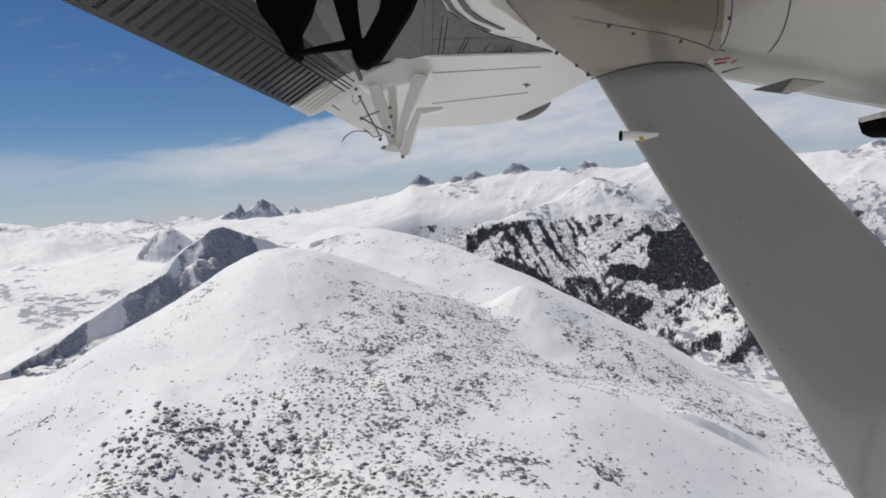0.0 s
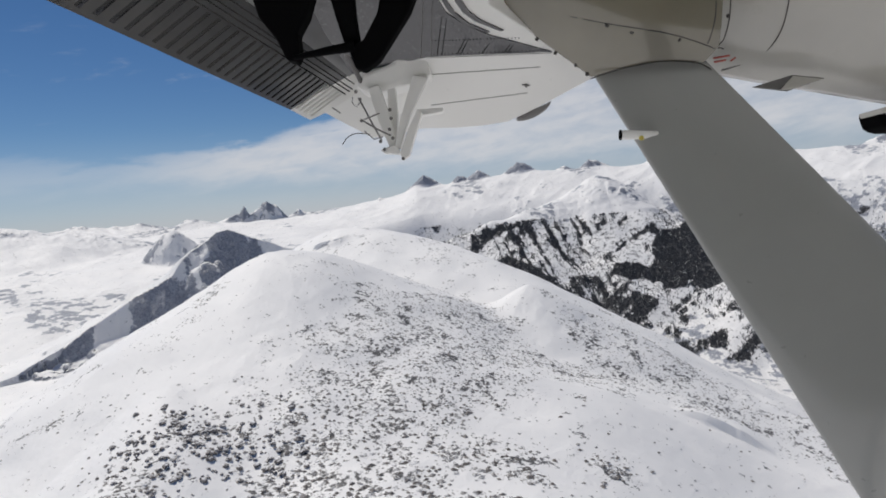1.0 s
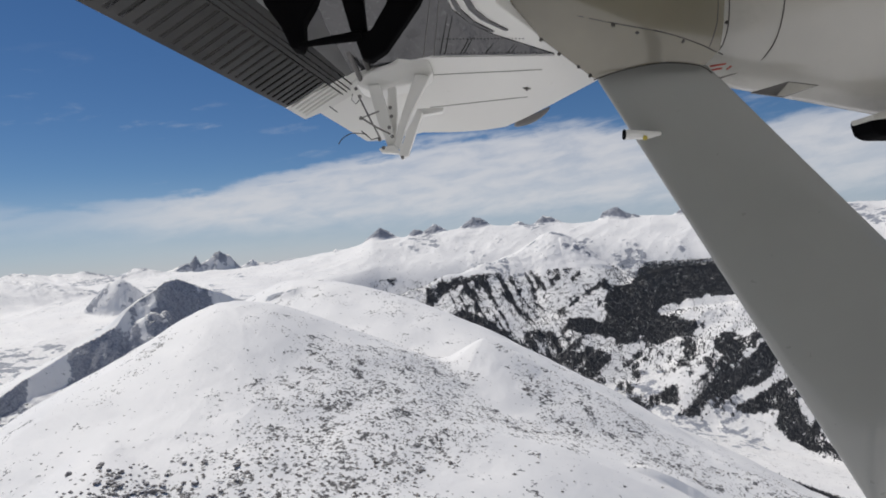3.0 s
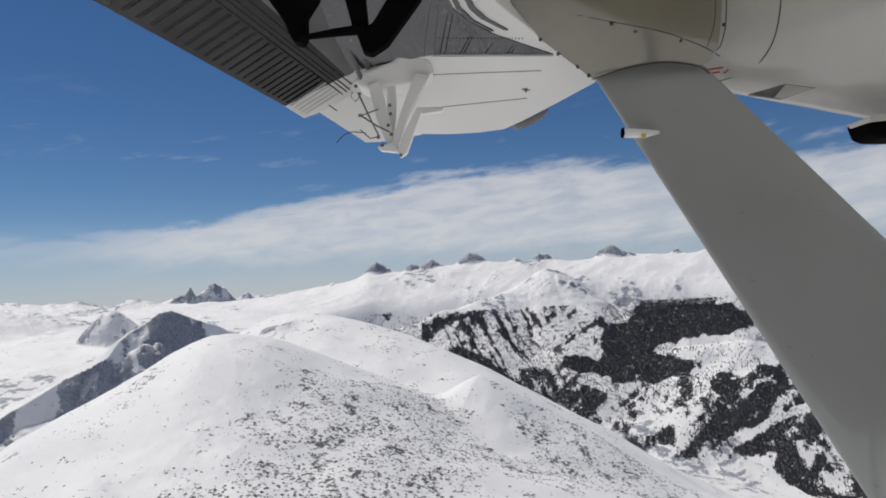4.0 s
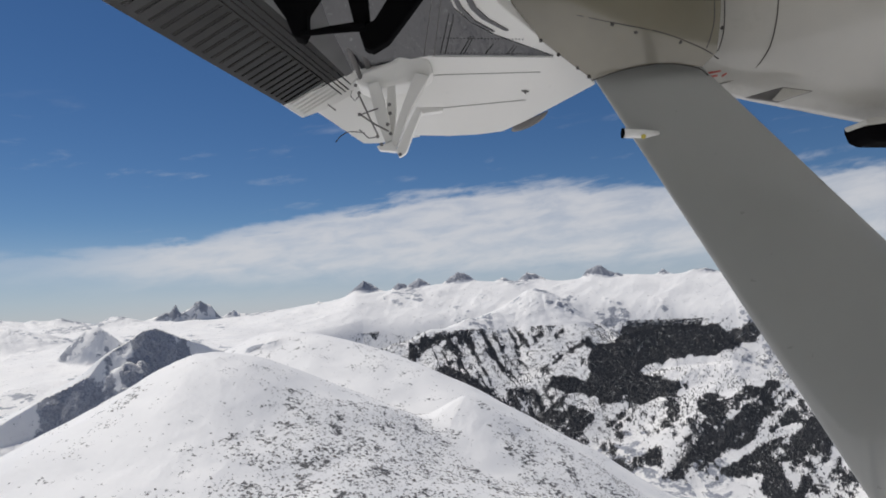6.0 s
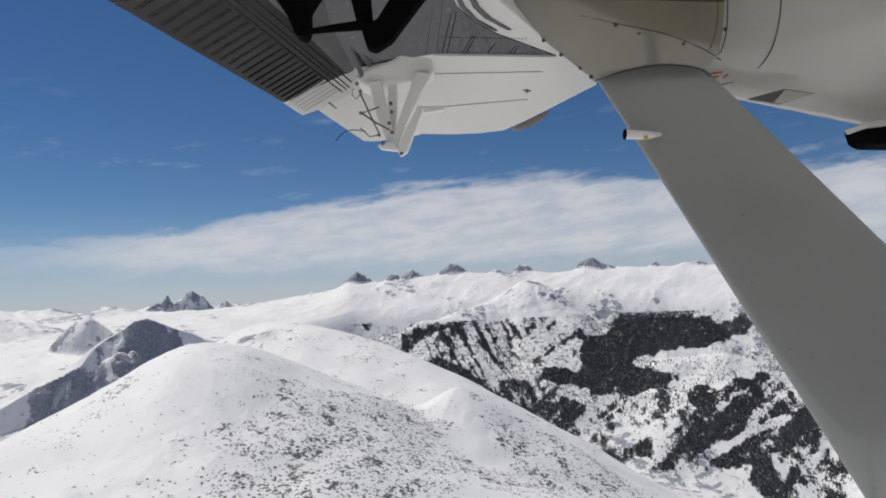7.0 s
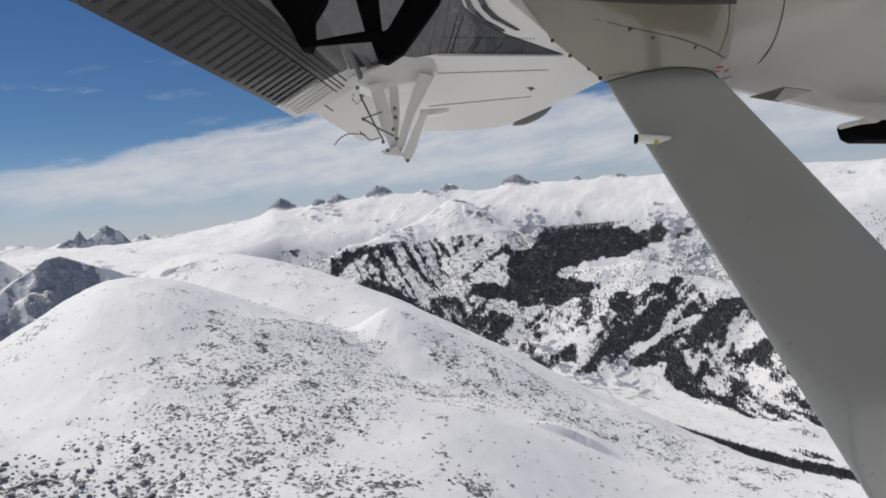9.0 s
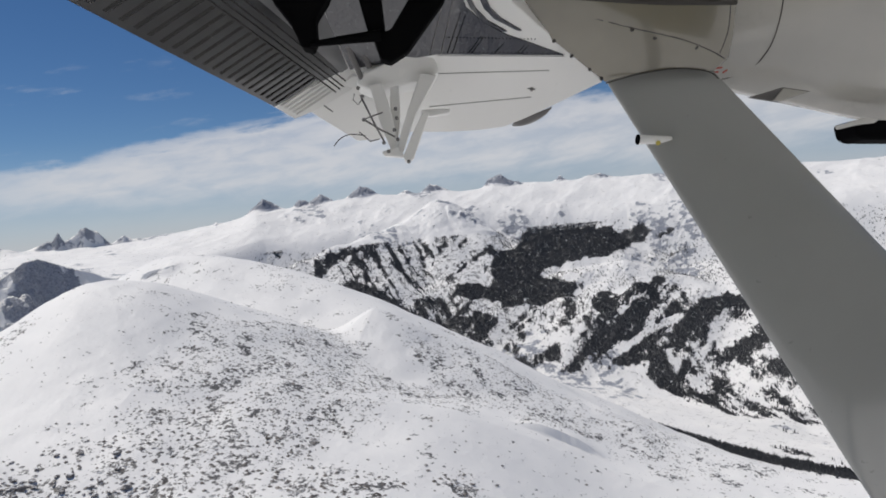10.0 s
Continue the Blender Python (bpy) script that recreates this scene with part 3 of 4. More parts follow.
def sheet(name, faces, kind):
    used, inverse = np.unique(faces, return_inverse=True)
    me = bpy.data.meshes.new(name)
    n = len(faces)
    me.vertices.add(len(used))
    me.vertices.foreach_set("co", points[used].astype(np.float32).ravel())
    me.loops.add(4 * n)
    me.loops.foreach_set("vertex_index", inverse.astype(np.int32).ravel())
    me.polygons.add(n)
    me.polygons.foreach_set("loop_start", np.arange(0, 4 * n, 4, dtype=np.int32))
    me.update(calc_edges=True)
    for key, values in (("rock", flat_rock), ("scrub", flat_scrub)):
        me.attributes.new(key, "FLOAT", "POINT").data.foreach_set("value", values[used].astype(np.float32))
    me.polygons.foreach_set("use_smooth", np.ones(len(me.polygons), bool))
    me.normals_split_custom_set_from_vertices((flat_normal[used] * np.where(flat_normal[used][:, 2:] < 0, -1, 1)).tolist())
    me.materials.append(LAND)
    ob = new(name, me)
    label, category = LABELS[name]
    return tagged(ob, label, category, kind=kind)


for i, name in enumerate(NAMES):
    mine = quads[quad_owner == i]
    if len(mine):
        sheet(name, mine, "structure")


# ---------------------------------------------------------------- stones and trees on the land
def scatter(name, pts, verts, faces, mat, scale, stretch, label, category, long=1.0):
    """Many small pieces as one object: one low shape set down at each place, turned and stretched by chance."""
    rng = np.random.default_rng(len(pts))
    n, k = len(pts), len(verts)
    turn = rng.uniform(0, 6.283, n) if long == 1.0 else rng.normal(0, 0.35, n)
    c, s = np.cos(turn), np.sin(turn)
    size = scale(rng, n)
    if long != 1.0:
        size = size * np.interp(np.hypot(pts[:, 0], pts[:, 1]), [600, 850, 1100], [1.5, 0.88, 0.66])
    v = np.repeat(np.array(verts)[None], n, 0) * (1 + rng.uniform(-0.25, 0.25, (n, k, 3)))
    v[..., 0] *= long
    tall = rng.uniform(*stretch, n)
    out = np.stack([(v[..., 0] * c[:, None] - v[..., 1] * s[:, None]) * size[:, None],
                    (v[..., 0] * s[:, None] + v[..., 1] * c[:, None]) * size[:, None],
                    v[..., 2] * (size * tall)[:, None]], -1) + pts[:, None]
    fs = (np.array(faces)[None] + (np.arange(n) * k)[:, None, None]).reshape(-1, len(faces[0]))
    me = bpy.data.meshes.new(name)
    me.from_pydata(out.reshape(-1, 3).tolist(), [], fs.tolist())
    me.materials.append(mat)
    return tagged(new(name, me), label, category, kind="stuff")


def lump():
    """An angular stone of eight faces."""
    v = [(1, 0, 0.1), (0, 1, -0.1), (-1, 0, 0.1), (0, -1, 0), (0.1, 0.1, 0.9), (0, 0, -0.8)]
    return v, [[0, 1, 4], [1, 2, 4], [2, 3, 4], [3, 0, 4], [1, 0, 5], [2, 1, 5], [3, 2, 5], [0, 3, 5]]


def tree():
    v, fs = [], []
    for low, high, wide in ((0.0, 0.62, 0.36), (0.38, 1.0, 0.22)):
        b = len(v)
        v += [(wide * math.cos(a * 1.2566), wide * math.sin(a * 1.2566), low) for a in range(5)] + [(0, 0, high)]
        fs += [[b + a, b + (a + 1) % 5, b + 5] for a in range(5)]
    return v, fs


def sprinkle(seed, count, turn, reach):
    g = np.random.default_rng(seed)
    ang, rad = np.radians(g.uniform(*turn, count)), np.sqrt(g.uniform(reach[0] ** 2, reach[1] ** 2, count))
    return rad * np.sin(ang), rad * np.cos(ang), g.uniform(0, 1, count)


# stones on the near hill, in drifts
sx, sy, chance = sprinkle(4, 420000, (-46, 46), (480, 1750))
wish = stony(sx, sy)
some = chance < np.clip(wish * 0.66 - 0.27, 0.010, 0.27)
sx, sy, chance, wish = sx[some], sy[some], chance[some], wish[some]
sz, so, _ = land(sx, sy)
keep = among(so, "near_hill", "hill_spur") | among(so, "rounded_hill") & (chance < np.clip(wish - 0.2, 0.0, 0.4)) | among(so, "snowfield") & (np.hypot(sx, sy) < 1300)
pts = np.stack([sx, sy, sz - 0.2], -1)[keep]
scatter("hill_stones", pts, *lump(), BOULDER, lambda g, k: 0.5 + 1.7 * g.random(k) ** 2.2, (0.6, 1.2), "dark snow-capped stones and low scrub on the hill", "stones", 1.7)

# conifers
sx, sy, chance = sprinkle(5, 430000, (-8, 46), (1500, 4250))
sz, so, _ = land(sx, sy)
some = (sz < 540) & ~among(so, "near_hill", "hill_spur", "rounded_hill", "snowfield", "rock_wall")
sx, sy, sz, chance = sx[some], sy[some], sz[some], chance[some]
thin = np.clip(0.05 + 0.14 * fbm(sx, sy, 120, 3, 89), 0.0, 0.2) * np.clip((540 - sz) / 60, 0, 1) * np.clip((sz - 10) / 60, 0, 1)
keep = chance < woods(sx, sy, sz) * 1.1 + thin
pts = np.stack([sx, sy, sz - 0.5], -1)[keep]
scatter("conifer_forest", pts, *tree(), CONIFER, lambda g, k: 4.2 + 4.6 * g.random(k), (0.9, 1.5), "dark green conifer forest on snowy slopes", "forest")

# larger boulders of the outcrop, each its own
BOULDER_MESHES = []
for seed in range(4):
    bm = bmesh.new()
    bmesh.ops.create_icosphere(bm, subdivisions=2, radius=1.0)
    g = np.random.default_rng(40 + seed)
    for v in bm.verts:
        v.co *= 0.72 + 0.5 * g.random()
        v.co.z *= 0.75
    me = bpy.data.meshes.new("boulder")
    bm.to_mesh(me)
    bm.free()
    me.materials.append(OUTCROP_STONE)
    BOULDER_MESHES.append(me)
g = np.random.default_rng(9)
OUTCROP = [(-403, 664, 473), (-387, 684, 473), (-338, 666, 453), (-268, 657, 443), (-370, 635, 457), (-324, 695, 458)]
bx, by = [], []
for cx, cy, _ in OUTCROP:
    bx += list(cx + g.normal(0, 26, 45))
    by += list(cy + g.normal(0, 26, 45))
bx, by = np.array(bx), np.array(by)
bz = land(bx, by)[0]
for i in range(len(bx)):
    ob = new("boulder", BOULDER_MESHES[i % 4])
    size = 1.4 + 2.8 * g.random() ** 2
    ob.matrix_world = Matrix.LocRotScale((bx[i], by[i], bz[i] + 0.2 * size), Euler((0, 0, 6.28 * g.random())), (size * (0.8 + 0.7 * g.random()), size, size * (0.7 + 0.4 * g.random())))
    tagged(ob, "dark weathered boulder half buried in the snow", "boulder", "boulders on the hill")


# conifers that stand singly by the stream
def conifer():
    top = tagged(new("conifer_tree"), "dark slender conifer standing in valley snow", "tree", "conifers by the stream")
    bm = bmesh.new()
    bmesh.ops.create_cone(bm, cap_ends=True, segments=6, radius1=0.03, radius2=0.008, depth=0.9, matrix=Matrix.Translation((0, 0, 0.45)))
    trunk = bpy.data.meshes.new("trunk")
    bm.to_mesh(trunk)
    bm.free()
    bm = bmesh.new()
    g2 = random.Random(3)
    for k in range(7):
        low = 0.12 + 0.12 * k
        wide = 0.23 * (1 - k / 7.5)
        tip = bm.verts.new((0, 0, low + 0.22))
        ring = [bm.verts.new((wide * (0.6 + 0.6 * g2.random()) * math.cos(a * 0.6981), wide * (0.6 + 0.6 * g2.random()) * math.sin(a * 0.6981), low + 0.04 * g2.random())) for a in range(9)]
        for a in range(9):
            bm.faces.new((ring[a], ring[(a + 1) % 9], tip))
    crown = bpy.data.meshes.new("crown")
    bm.to_mesh(crown)
    bm.free()
    for name, me, mat in (("trunk", trunk, BARK), ("crown", crown, CONIFER)):
        me.materials.append(mat)
        new(name, me).parent = top
    return top


BARK = scrub_material("conifer_bark", (0.06, 0.045, 0.035, 1), (0.10, 0.08, 0.06, 1), 2.0)
first = conifer()
where = []
for (x0, y0), (x1, y1) in zip(RIVERSIDE[2:], RIVERSIDE[3:8]):
    for k in range(24):
        t = g.random()
        where.append((x0 + t * (x1 - x0) + g.normal(0, 45), y0 + t * (y1 - y0) + g.normal(0, 45)))
wz = land(np.array([q[0] for q in where]), np.array([q[1] for q in where]))[0]
for i, (x, y) in enumerate(where):
    size = 9 + 7 * g.random()
    m = Matrix.LocRotScale((x, y, wz[i] - 0.4), Euler((0, 0, 6.28 * g.random())), (size, size, size))
    if i == 0:
        first.matrix_basis = m
    else:
        copy_thing(first, Matrix.LocRotScale((x, y, wz[i] - 0.4), Euler((0, 0, 6.28 * g.random())), (size / first.scale[0],) * 3))


# ---------------------------------------------------------------- the aircraft's wing and strut
AIRFRAME = Matrix.Translation(EYE) @ LEVEL @ pose(0, 0, 0, -90, 0, 0)


def paint(name, colour, rough, vary=0.06, coat=0.0, brown_mottle=0.0, gloss=0.5):
    m, n, s = material(name, rough)
    place = n.add("ShaderNodeTexCoord").outputs["Object"]
    big = n.noise(place, 2.2, 4.0)
    small = n.noise(place, 40.0, 3.0)
    dark = tuple(c * (1 - vary * 2) for c in colour[:3]) + (1,)
    c = n.mix(n.step(big, 0.3, 0.7), colour, dark)
    # brown mottling; on fairing and inner wing it helps stand in for shade
    if brown_mottle:
        c = n.mix(n.math("MULTIPLY", n.step(n.noise(place, 6.0, 6.0, 0.7), 0.52, 0.75), brown_mottle), c, (0.20, 0.17, 0.12, 1))
    n.link(c, s.inputs["Base Color"])
    s.inputs["Coat Weight"].default_value = coat
    n.link(n.math("MULTIPLY_ADD", small, 0.12, rough - 0.06), s.inputs["Roughness"])
    bump(n, s, n.math("ADD", big, n.math("MULTIPLY", small, 0.05)), 0.12, 0.02)
    s.inputs["Specular IOR Level"].default_value = gloss
    return m


def glossy_black():
    m, n, s = material("glossy_black_paint", 0.1)
    place = n.add("ShaderNodeTexCoord").outputs["Object"]
    scuff = n.noise(place, 60.0, 5.0, 0.7)
    n.link(n.mix(n.step(scuff, 0.55, 0.8), (0.045, 0.045, 0.05, 1), (0.12, 0.12, 0.126, 1)), s.inputs["Base Color"])
    n.link(n.step(scuff, 0.3, 0.8, 0.05, 0.16), s.inputs["Roughness"])
    s.inputs["IOR"].default_value = 1.6
    s.inputs["Coat Weight"].default_value, s.inputs["Coat Roughness"].default_value = 1.0, 0.04
    bump(n, s, n.noise(place, 7.0, 5.0, 0.6), 0.55, 0.03)
    return m


WHITE = paint("white_wing_paint", (0.82, 0.815, 0.785, 1), 0.3, 0.015, 0.3)
# cream darkened towards olive: the fairing's shade is put into the colour
CREAM = paint("shade_toned_cream", (0.205, 0.188, 0.138, 1), 0.24, 0.10, 0.8, 0.45, 0.7)
# white dimmed so that the inner wing's shade lies in its colour
DULL = paint("shade_toned_white", (0.52, 0.505, 0.46, 1), 0.24, 0.07, 0.8, 0.22, 0.7)
# skin greyer than the black ribs: its reflections are put into the colour
SHEET = paint("dark_flap_paint", (0.088, 0.089, 0.096, 1), 0.2, 0.28, 1.0, gloss=0.9)
RIB = paint("black_rib_paint", (0.014, 0.014, 0.017, 1), 0.25, 0.1, 0.4)
GREY = paint("grey_strut_paint", (0.31, 0.315, 0.30, 1), 0.3, 0.04, 0.6, 0.0, 0.6)
BLACK = glossy_black()
# scuffed grey, lightened to stand in for reflections on the flap's nose
NOSE_GREY = paint("scuffed_reflection_grey", (0.36, 0.36, 0.37, 1), 0.25, 0.3, 0.8, 0.5)
MATT = paint("matt_black_paint", (0.0025, 0.0025, 0.003, 1), 0.8, 0.05, gloss=0.05)
STEEL = paint("dull_steel", (0.17, 0.165, 0.16, 1), 0.4, 0.1)
RUBBER = paint("dark_sealant", (0.05, 0.045, 0.04, 1), 0.7, 0.1)
RED = paint("red_lettering", (0.45, 0.08, 0.06, 1), 0.5, 0.05)
YELLOW = paint("yellow_mark", (0.55, 0.45, 0.08, 1), 0.5, 0.05)

wing = tagged(new("light_aircraft"), "high-wing light aircraft in flight, white and black wing, grey strut", "aircraft")
wing.matrix_world = AIRFRAME


def part(name, bm, mat, parent, label=""):
    me = bpy.data.meshes.new(name)
    bm.to_mesh(me)
    bm.free()
    me.materials.append(mat)
    ob = new(name, me)
    ob.parent = parent
    return tagged(ob, label)


def slab(outline, away, thick, bevel=0.0):
    """A plate with that outline, thickened along the direction away."""
    bm = bmesh.new()
    face = bm.faces.new([bm.verts.new(p) for p in outline])
    grown = bmesh.ops.extrude_face_region(bm, geom=[face])["geom"]
    move = [v for v in grown if isinstance(v, bmesh.types.BMVert)]
    bmesh.ops.translate(bm, verts=move, vec=Vector(away) * thick)
    if bevel:
        bmesh.ops.bevel(bm, geom=list(bm.edges), offset=bevel, segments=2, affect="EDGES", profile=0.5)
    bmesh.ops.recalc_face_normals(bm, faces=bm.faces)
    return bm


def tube(points, radius, sides=8, cap=True):
    """A round rod through the points; radius is one number or one for each point."""
    bm = bmesh.new()
    pts = [Vector(p) for p in points]
    radii = radius if isinstance(radius, (list, tuple)) else [radius] * len(pts)
    rings = []
    for i, p in enumerate(pts):
        way = (pts[min(i + 1, len(pts) - 1)] - pts[max(i - 1, 0)]).normalized()
        q = way.to_track_quat("Z", "Y").to_matrix()
        rings.append([bm.verts.new(p + q @ Vector((math.cos(a * 6.2832 / sides), math.sin(a * 6.2832 / sides), 0)) * radii[i]) for a in range(sides)])
    for a, b in zip(rings, rings[1:]):
        for k in range(sides):
            bm.faces.new((a[k], a[(k + 1) % sides], b[(k + 1) % sides], b[k])).smooth = True
    if cap:
        bm.faces.new(rings[0][::-1])
        bm.faces.new(rings[-1])
    bmesh.ops.recalc_face_normals(bm, faces=bm.faces)
    return bm


def loft(sections, closed=True, smooth=True, caps=True):
    """A skin through sections that have the same number of points."""
    bm = bmesh.new()
    rings = [[bm.verts.new(p) for p in s] for s in sections]
    k = len(rings[0])
    for a, b in zip(rings, rings[1:]):
        for i in range(k if closed else k - 1):
            bm.faces.new((a[i], a[(i + 1) % k], b[(i + 1) % k], b[i])).smooth = smooth
    if closed and caps:
        bm.faces.new(rings[0][::-1])
        bm.faces.new(rings[-1])
    bmesh.ops.recalc_face_normals(bm, faces=bm.faces)
    return bm


def lerp(a, b, t):
    return Vector(a) * (1 - t) + Vector(b) * t


WING_UP, FLAP_UP, AILERON_UP = -Vector((-0.012, -0.417, -0.909)), -Vector((0.566, -0.739, -0.365)), -Vector((0.416, -0.620, -0.665))

# main skin, with the tip's rounded edge
part("wing_skin", slab([(-0.350, 1.539, 0.743), (-0.324, 1.802, 0.622), (-0.253, 2.041, 0.511), (-0.096, 2.275, 0.401), (0.031, 2.273, 0.401), (0.128, 2.261, 0.405), (0.210, 2.242, 0.413), (0.275, 2.193, 0.434), (0.350, 2.128, 0.463), (0.478, 2.013, 0.514), (0.447, 1.982, 0.529), (0.150, 1.730, 0.649), (0.113, 1.533, 0.740)], WING_UP, 0.10, 0.004),
     WHITE, wing, "white wing underside")
part("black_panel", slab([(-0.350, 1.540, 0.738), (-0.321, 1.801, 0.618), (-0.276, 1.980, 0.535), (-0.140, 1.939, 0.552), (-0.031, 1.912, 0.563), (0.125, 1.907, 0.563), (0.329, 1.902, 0.563), (0.251, 1.871, 0.578), (0.151, 1.832, 0.597), (0.079, 1.790, 0.618), (0.033, 1.746, 0.638), (0.016, 1.704, 0.658), (0.008, 1.535, 0.736)], WING_UP, 0.004),
     BLACK, wing, "glossy black paint on the wing underside")
for line in ([(0.033, 1.620, 0.694), (0.038, 1.706, 0.655), (0.057, 1.745, 0.636), (0.094, 1.785, 0.617), (0.150, 1.819, 0.601), (0.141, 1.819, 0.601), (0.078, 1.785, 0.617), (0.042, 1.745, 0.637), (0.025, 1.706, 0.655), (0.021, 1.620, 0.694)],
             [(0.070, 1.620, 0.694), (0.076, 1.705, 0.654), (0.096, 1.744, 0.636), (0.129, 1.777, 0.621), (0.189, 1.814, 0.603), (0.178, 1.815, 0.603), (0.110, 1.777, 0.621), (0.078, 1.744, 0.636), (0.059, 1.706, 0.654), (0.053, 1.620, 0.694)]):
    part("pinstripe", slab(line, WING_UP, 0.005), BLACK, wing, "curved black pinstripe")

# unseen panels added to block light: a cabin side behind the eye, a wing root above it
part("cabin_side", slab([(-3.2, -0.62, -1.3), (2.6, -0.62, -1.3), (2.6, -0.62, 0.80), (-3.2, -0.62, 0.80)], (0, -1, 0), 0.05, 0.01), CREAM, wing, "unseen cabin side, added to block sky light")
part("wing_root", slab([(-1.75, -0.9, 0.84), (1.9, -0.9, 0.84), (1.9, 1.30, 0.80), (0.3, 1.62, 0.79), (-1.2, 1.62, 0.79)], (0, 0, 1), 0.08, 0.01), WHITE, wing, "unseen wing root, added to block sky light")

# upper skin, arched, which joins the panels into one wing
RISE = Vector((0, 0, 0.13))
spans = []
for back_, front_, arch in (((-1.75, -0.9, 0.80), (1.9, -0.9, 0.80), 0.22), ((-1.066, 1.469, 0.686), (1.903, 1.982, 0.300), 0.46), ((-0.807, 1.724, 0.572), (1.345, 2.015, 0.418), 0.42), ((-0.496, 2.029, 0.438), (0.816, 2.080, 0.542), 0.32), ((-0.095, 2.251, 0.413), (0.346, 2.106, 0.473), 0.05)):
    row = [lerp(Vector(back_) + RISE, Vector(front_) + RISE, k / 8) + Vector((0, 0, arch * math.sin(math.pi * k / 8))) for k in range(9)]
    spans.append(row)
part("upper_skin", loft(spans, closed=False), WHITE, wing, "white upper wing skin")

# flap: a ribbed skin, black with a white outer end
flap = part("flap", slab([(-1.066, 1.469, 0.686), (-0.496, 2.029, 0.438), (-0.295, 2.115, 0.573), (-0.358, 1.993, 0.722), (-0.447, 1.830, 0.915)], FLAP_UP, 0.03), SHEET, wing, "ribbed black wing flap")
part("flap_end", slab([(-0.496, 2.029, 0.438), (-0.446, 2.080, 0.412), (-0.385, 2.110, 0.445), (-0.232, 2.173, 0.554), (-0.295, 2.115, 0.573)], FLAP_UP, 0.03), WHITE, flap, "white outer end of the flap")
edge_near, edge_far = Vector((-1.066, 1.469, 0.686)), Vector((-0.446, 2.080, 0.412))
lead_near, lead_far = Vector((-0.894, 1.519, 0.851)), Vector((-0.315, 2.129, 0.515))
t, gap = 1.0, 0.0140
while t > 0.03:
    t, gap = t - gap, gap * 1.045
    a, b = lerp(edge_near, edge_far, t), lerp(lead_near, lead_far, t)
    a, b = lerp(a, b, 0.09), lerp(a, b, 0.86)
    step = (edge_far - edge_near) * gap * 0.17
    proud = -FLAP_UP * 0.010
    bm = bmesh.new()
    v = [bm.verts.new(p) for p in (a - step, a + step, b + step, b - step, a + proud, b + proud)]
    for f in ((0, 4, 5, 3), (4, 1, 2, 5), (0, 1, 4), (3, 5, 2)):
        bm.faces.new([v[k] for k in f])
    bmesh.ops.recalc_face_normals(bm, faces=bm.faces)
    part("rib", bm, WHITE if t > 0.915 else RIB, flap)

for v in (0.92, 1.02, 1.10, 1.22):
    part("panel_seam", tube([lerp(edge_near, lead_near, v) - FLAP_UP * 0.001, lerp(edge_far, lead_far, v * 0.95) - FLAP_UP * 0.001], 0.0022, 5), RIB, flap, "dark seam along the flap")

part("flap_nose", slab([(-0.558, 1.834, 0.727), (-0.430, 1.973, 0.643), (-0.314, 2.106, 0.556), (-0.293, 2.113, 0.572), (-0.357, 1.991, 0.721), (-0.423, 1.867, 0.869), (-0.545, 1.791, 0.834)], FLAP_UP, 0.003), NOSE_GREY, flap, "scuffed grey nose of the flap, reflections in its paint")

# aileron beyond the flap
part("aileron", slab([(-0.413, 2.144, 0.446), (-0.276, 2.309, 0.377), (-0.225, 2.336, 0.384), (-0.080, 2.393, 0.422), (-0.158, 2.186, 0.566), (-0.281, 2.121, 0.549)], AILERON_UP, 0.03, 0.003), WHITE, wing, "white aileron")

# strut with a streamlined section
head_a, head_b = Vector((0.445, 1.853, 0.470)), Vector((0.720, 1.788, 0.497))
foot_a, foot_b = Vector((0.955, 1.268, -0.684)), Vector((1.222, 1.268, -0.345))
sections = []
for t in (-0.06, 0.0, 0.25, 0.5, 0.75, 1.0):
    a, b = lerp(head_a, foot_a, t), lerp(head_b, foot_b, t)
    chord = b - a
    out = chord.cross(foot_a - head_a).normalized() * chord.length * 0.10
    ring = []
    for k in range(40):
        ang = 6.2832 * k / 40
        c = 0.5 + 0.5 * math.cos(ang)
        thick = math.sin(ang)
        ring.append(a + chord * c + out * thick)
    sections.append(ring)
part("strut", loft(sections), GREY, wing, "smooth grey wing strut")

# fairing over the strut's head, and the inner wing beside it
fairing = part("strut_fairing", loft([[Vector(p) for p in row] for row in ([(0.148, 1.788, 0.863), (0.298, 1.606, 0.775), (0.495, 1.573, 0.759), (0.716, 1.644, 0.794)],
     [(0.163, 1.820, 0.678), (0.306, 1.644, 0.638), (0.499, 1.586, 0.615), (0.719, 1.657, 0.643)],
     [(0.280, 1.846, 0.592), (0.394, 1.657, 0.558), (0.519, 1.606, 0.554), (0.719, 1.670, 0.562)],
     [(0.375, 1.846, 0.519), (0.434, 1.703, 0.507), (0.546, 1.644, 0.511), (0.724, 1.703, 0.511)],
     [(0.426, 1.820, 0.470), (0.485, 1.729, 0.472), (0.580, 1.703, 0.482), (0.696, 1.729, 0.480)])], closed=False), CREAM, wing, "cream-white fairing at the strut head, shade in its colour")
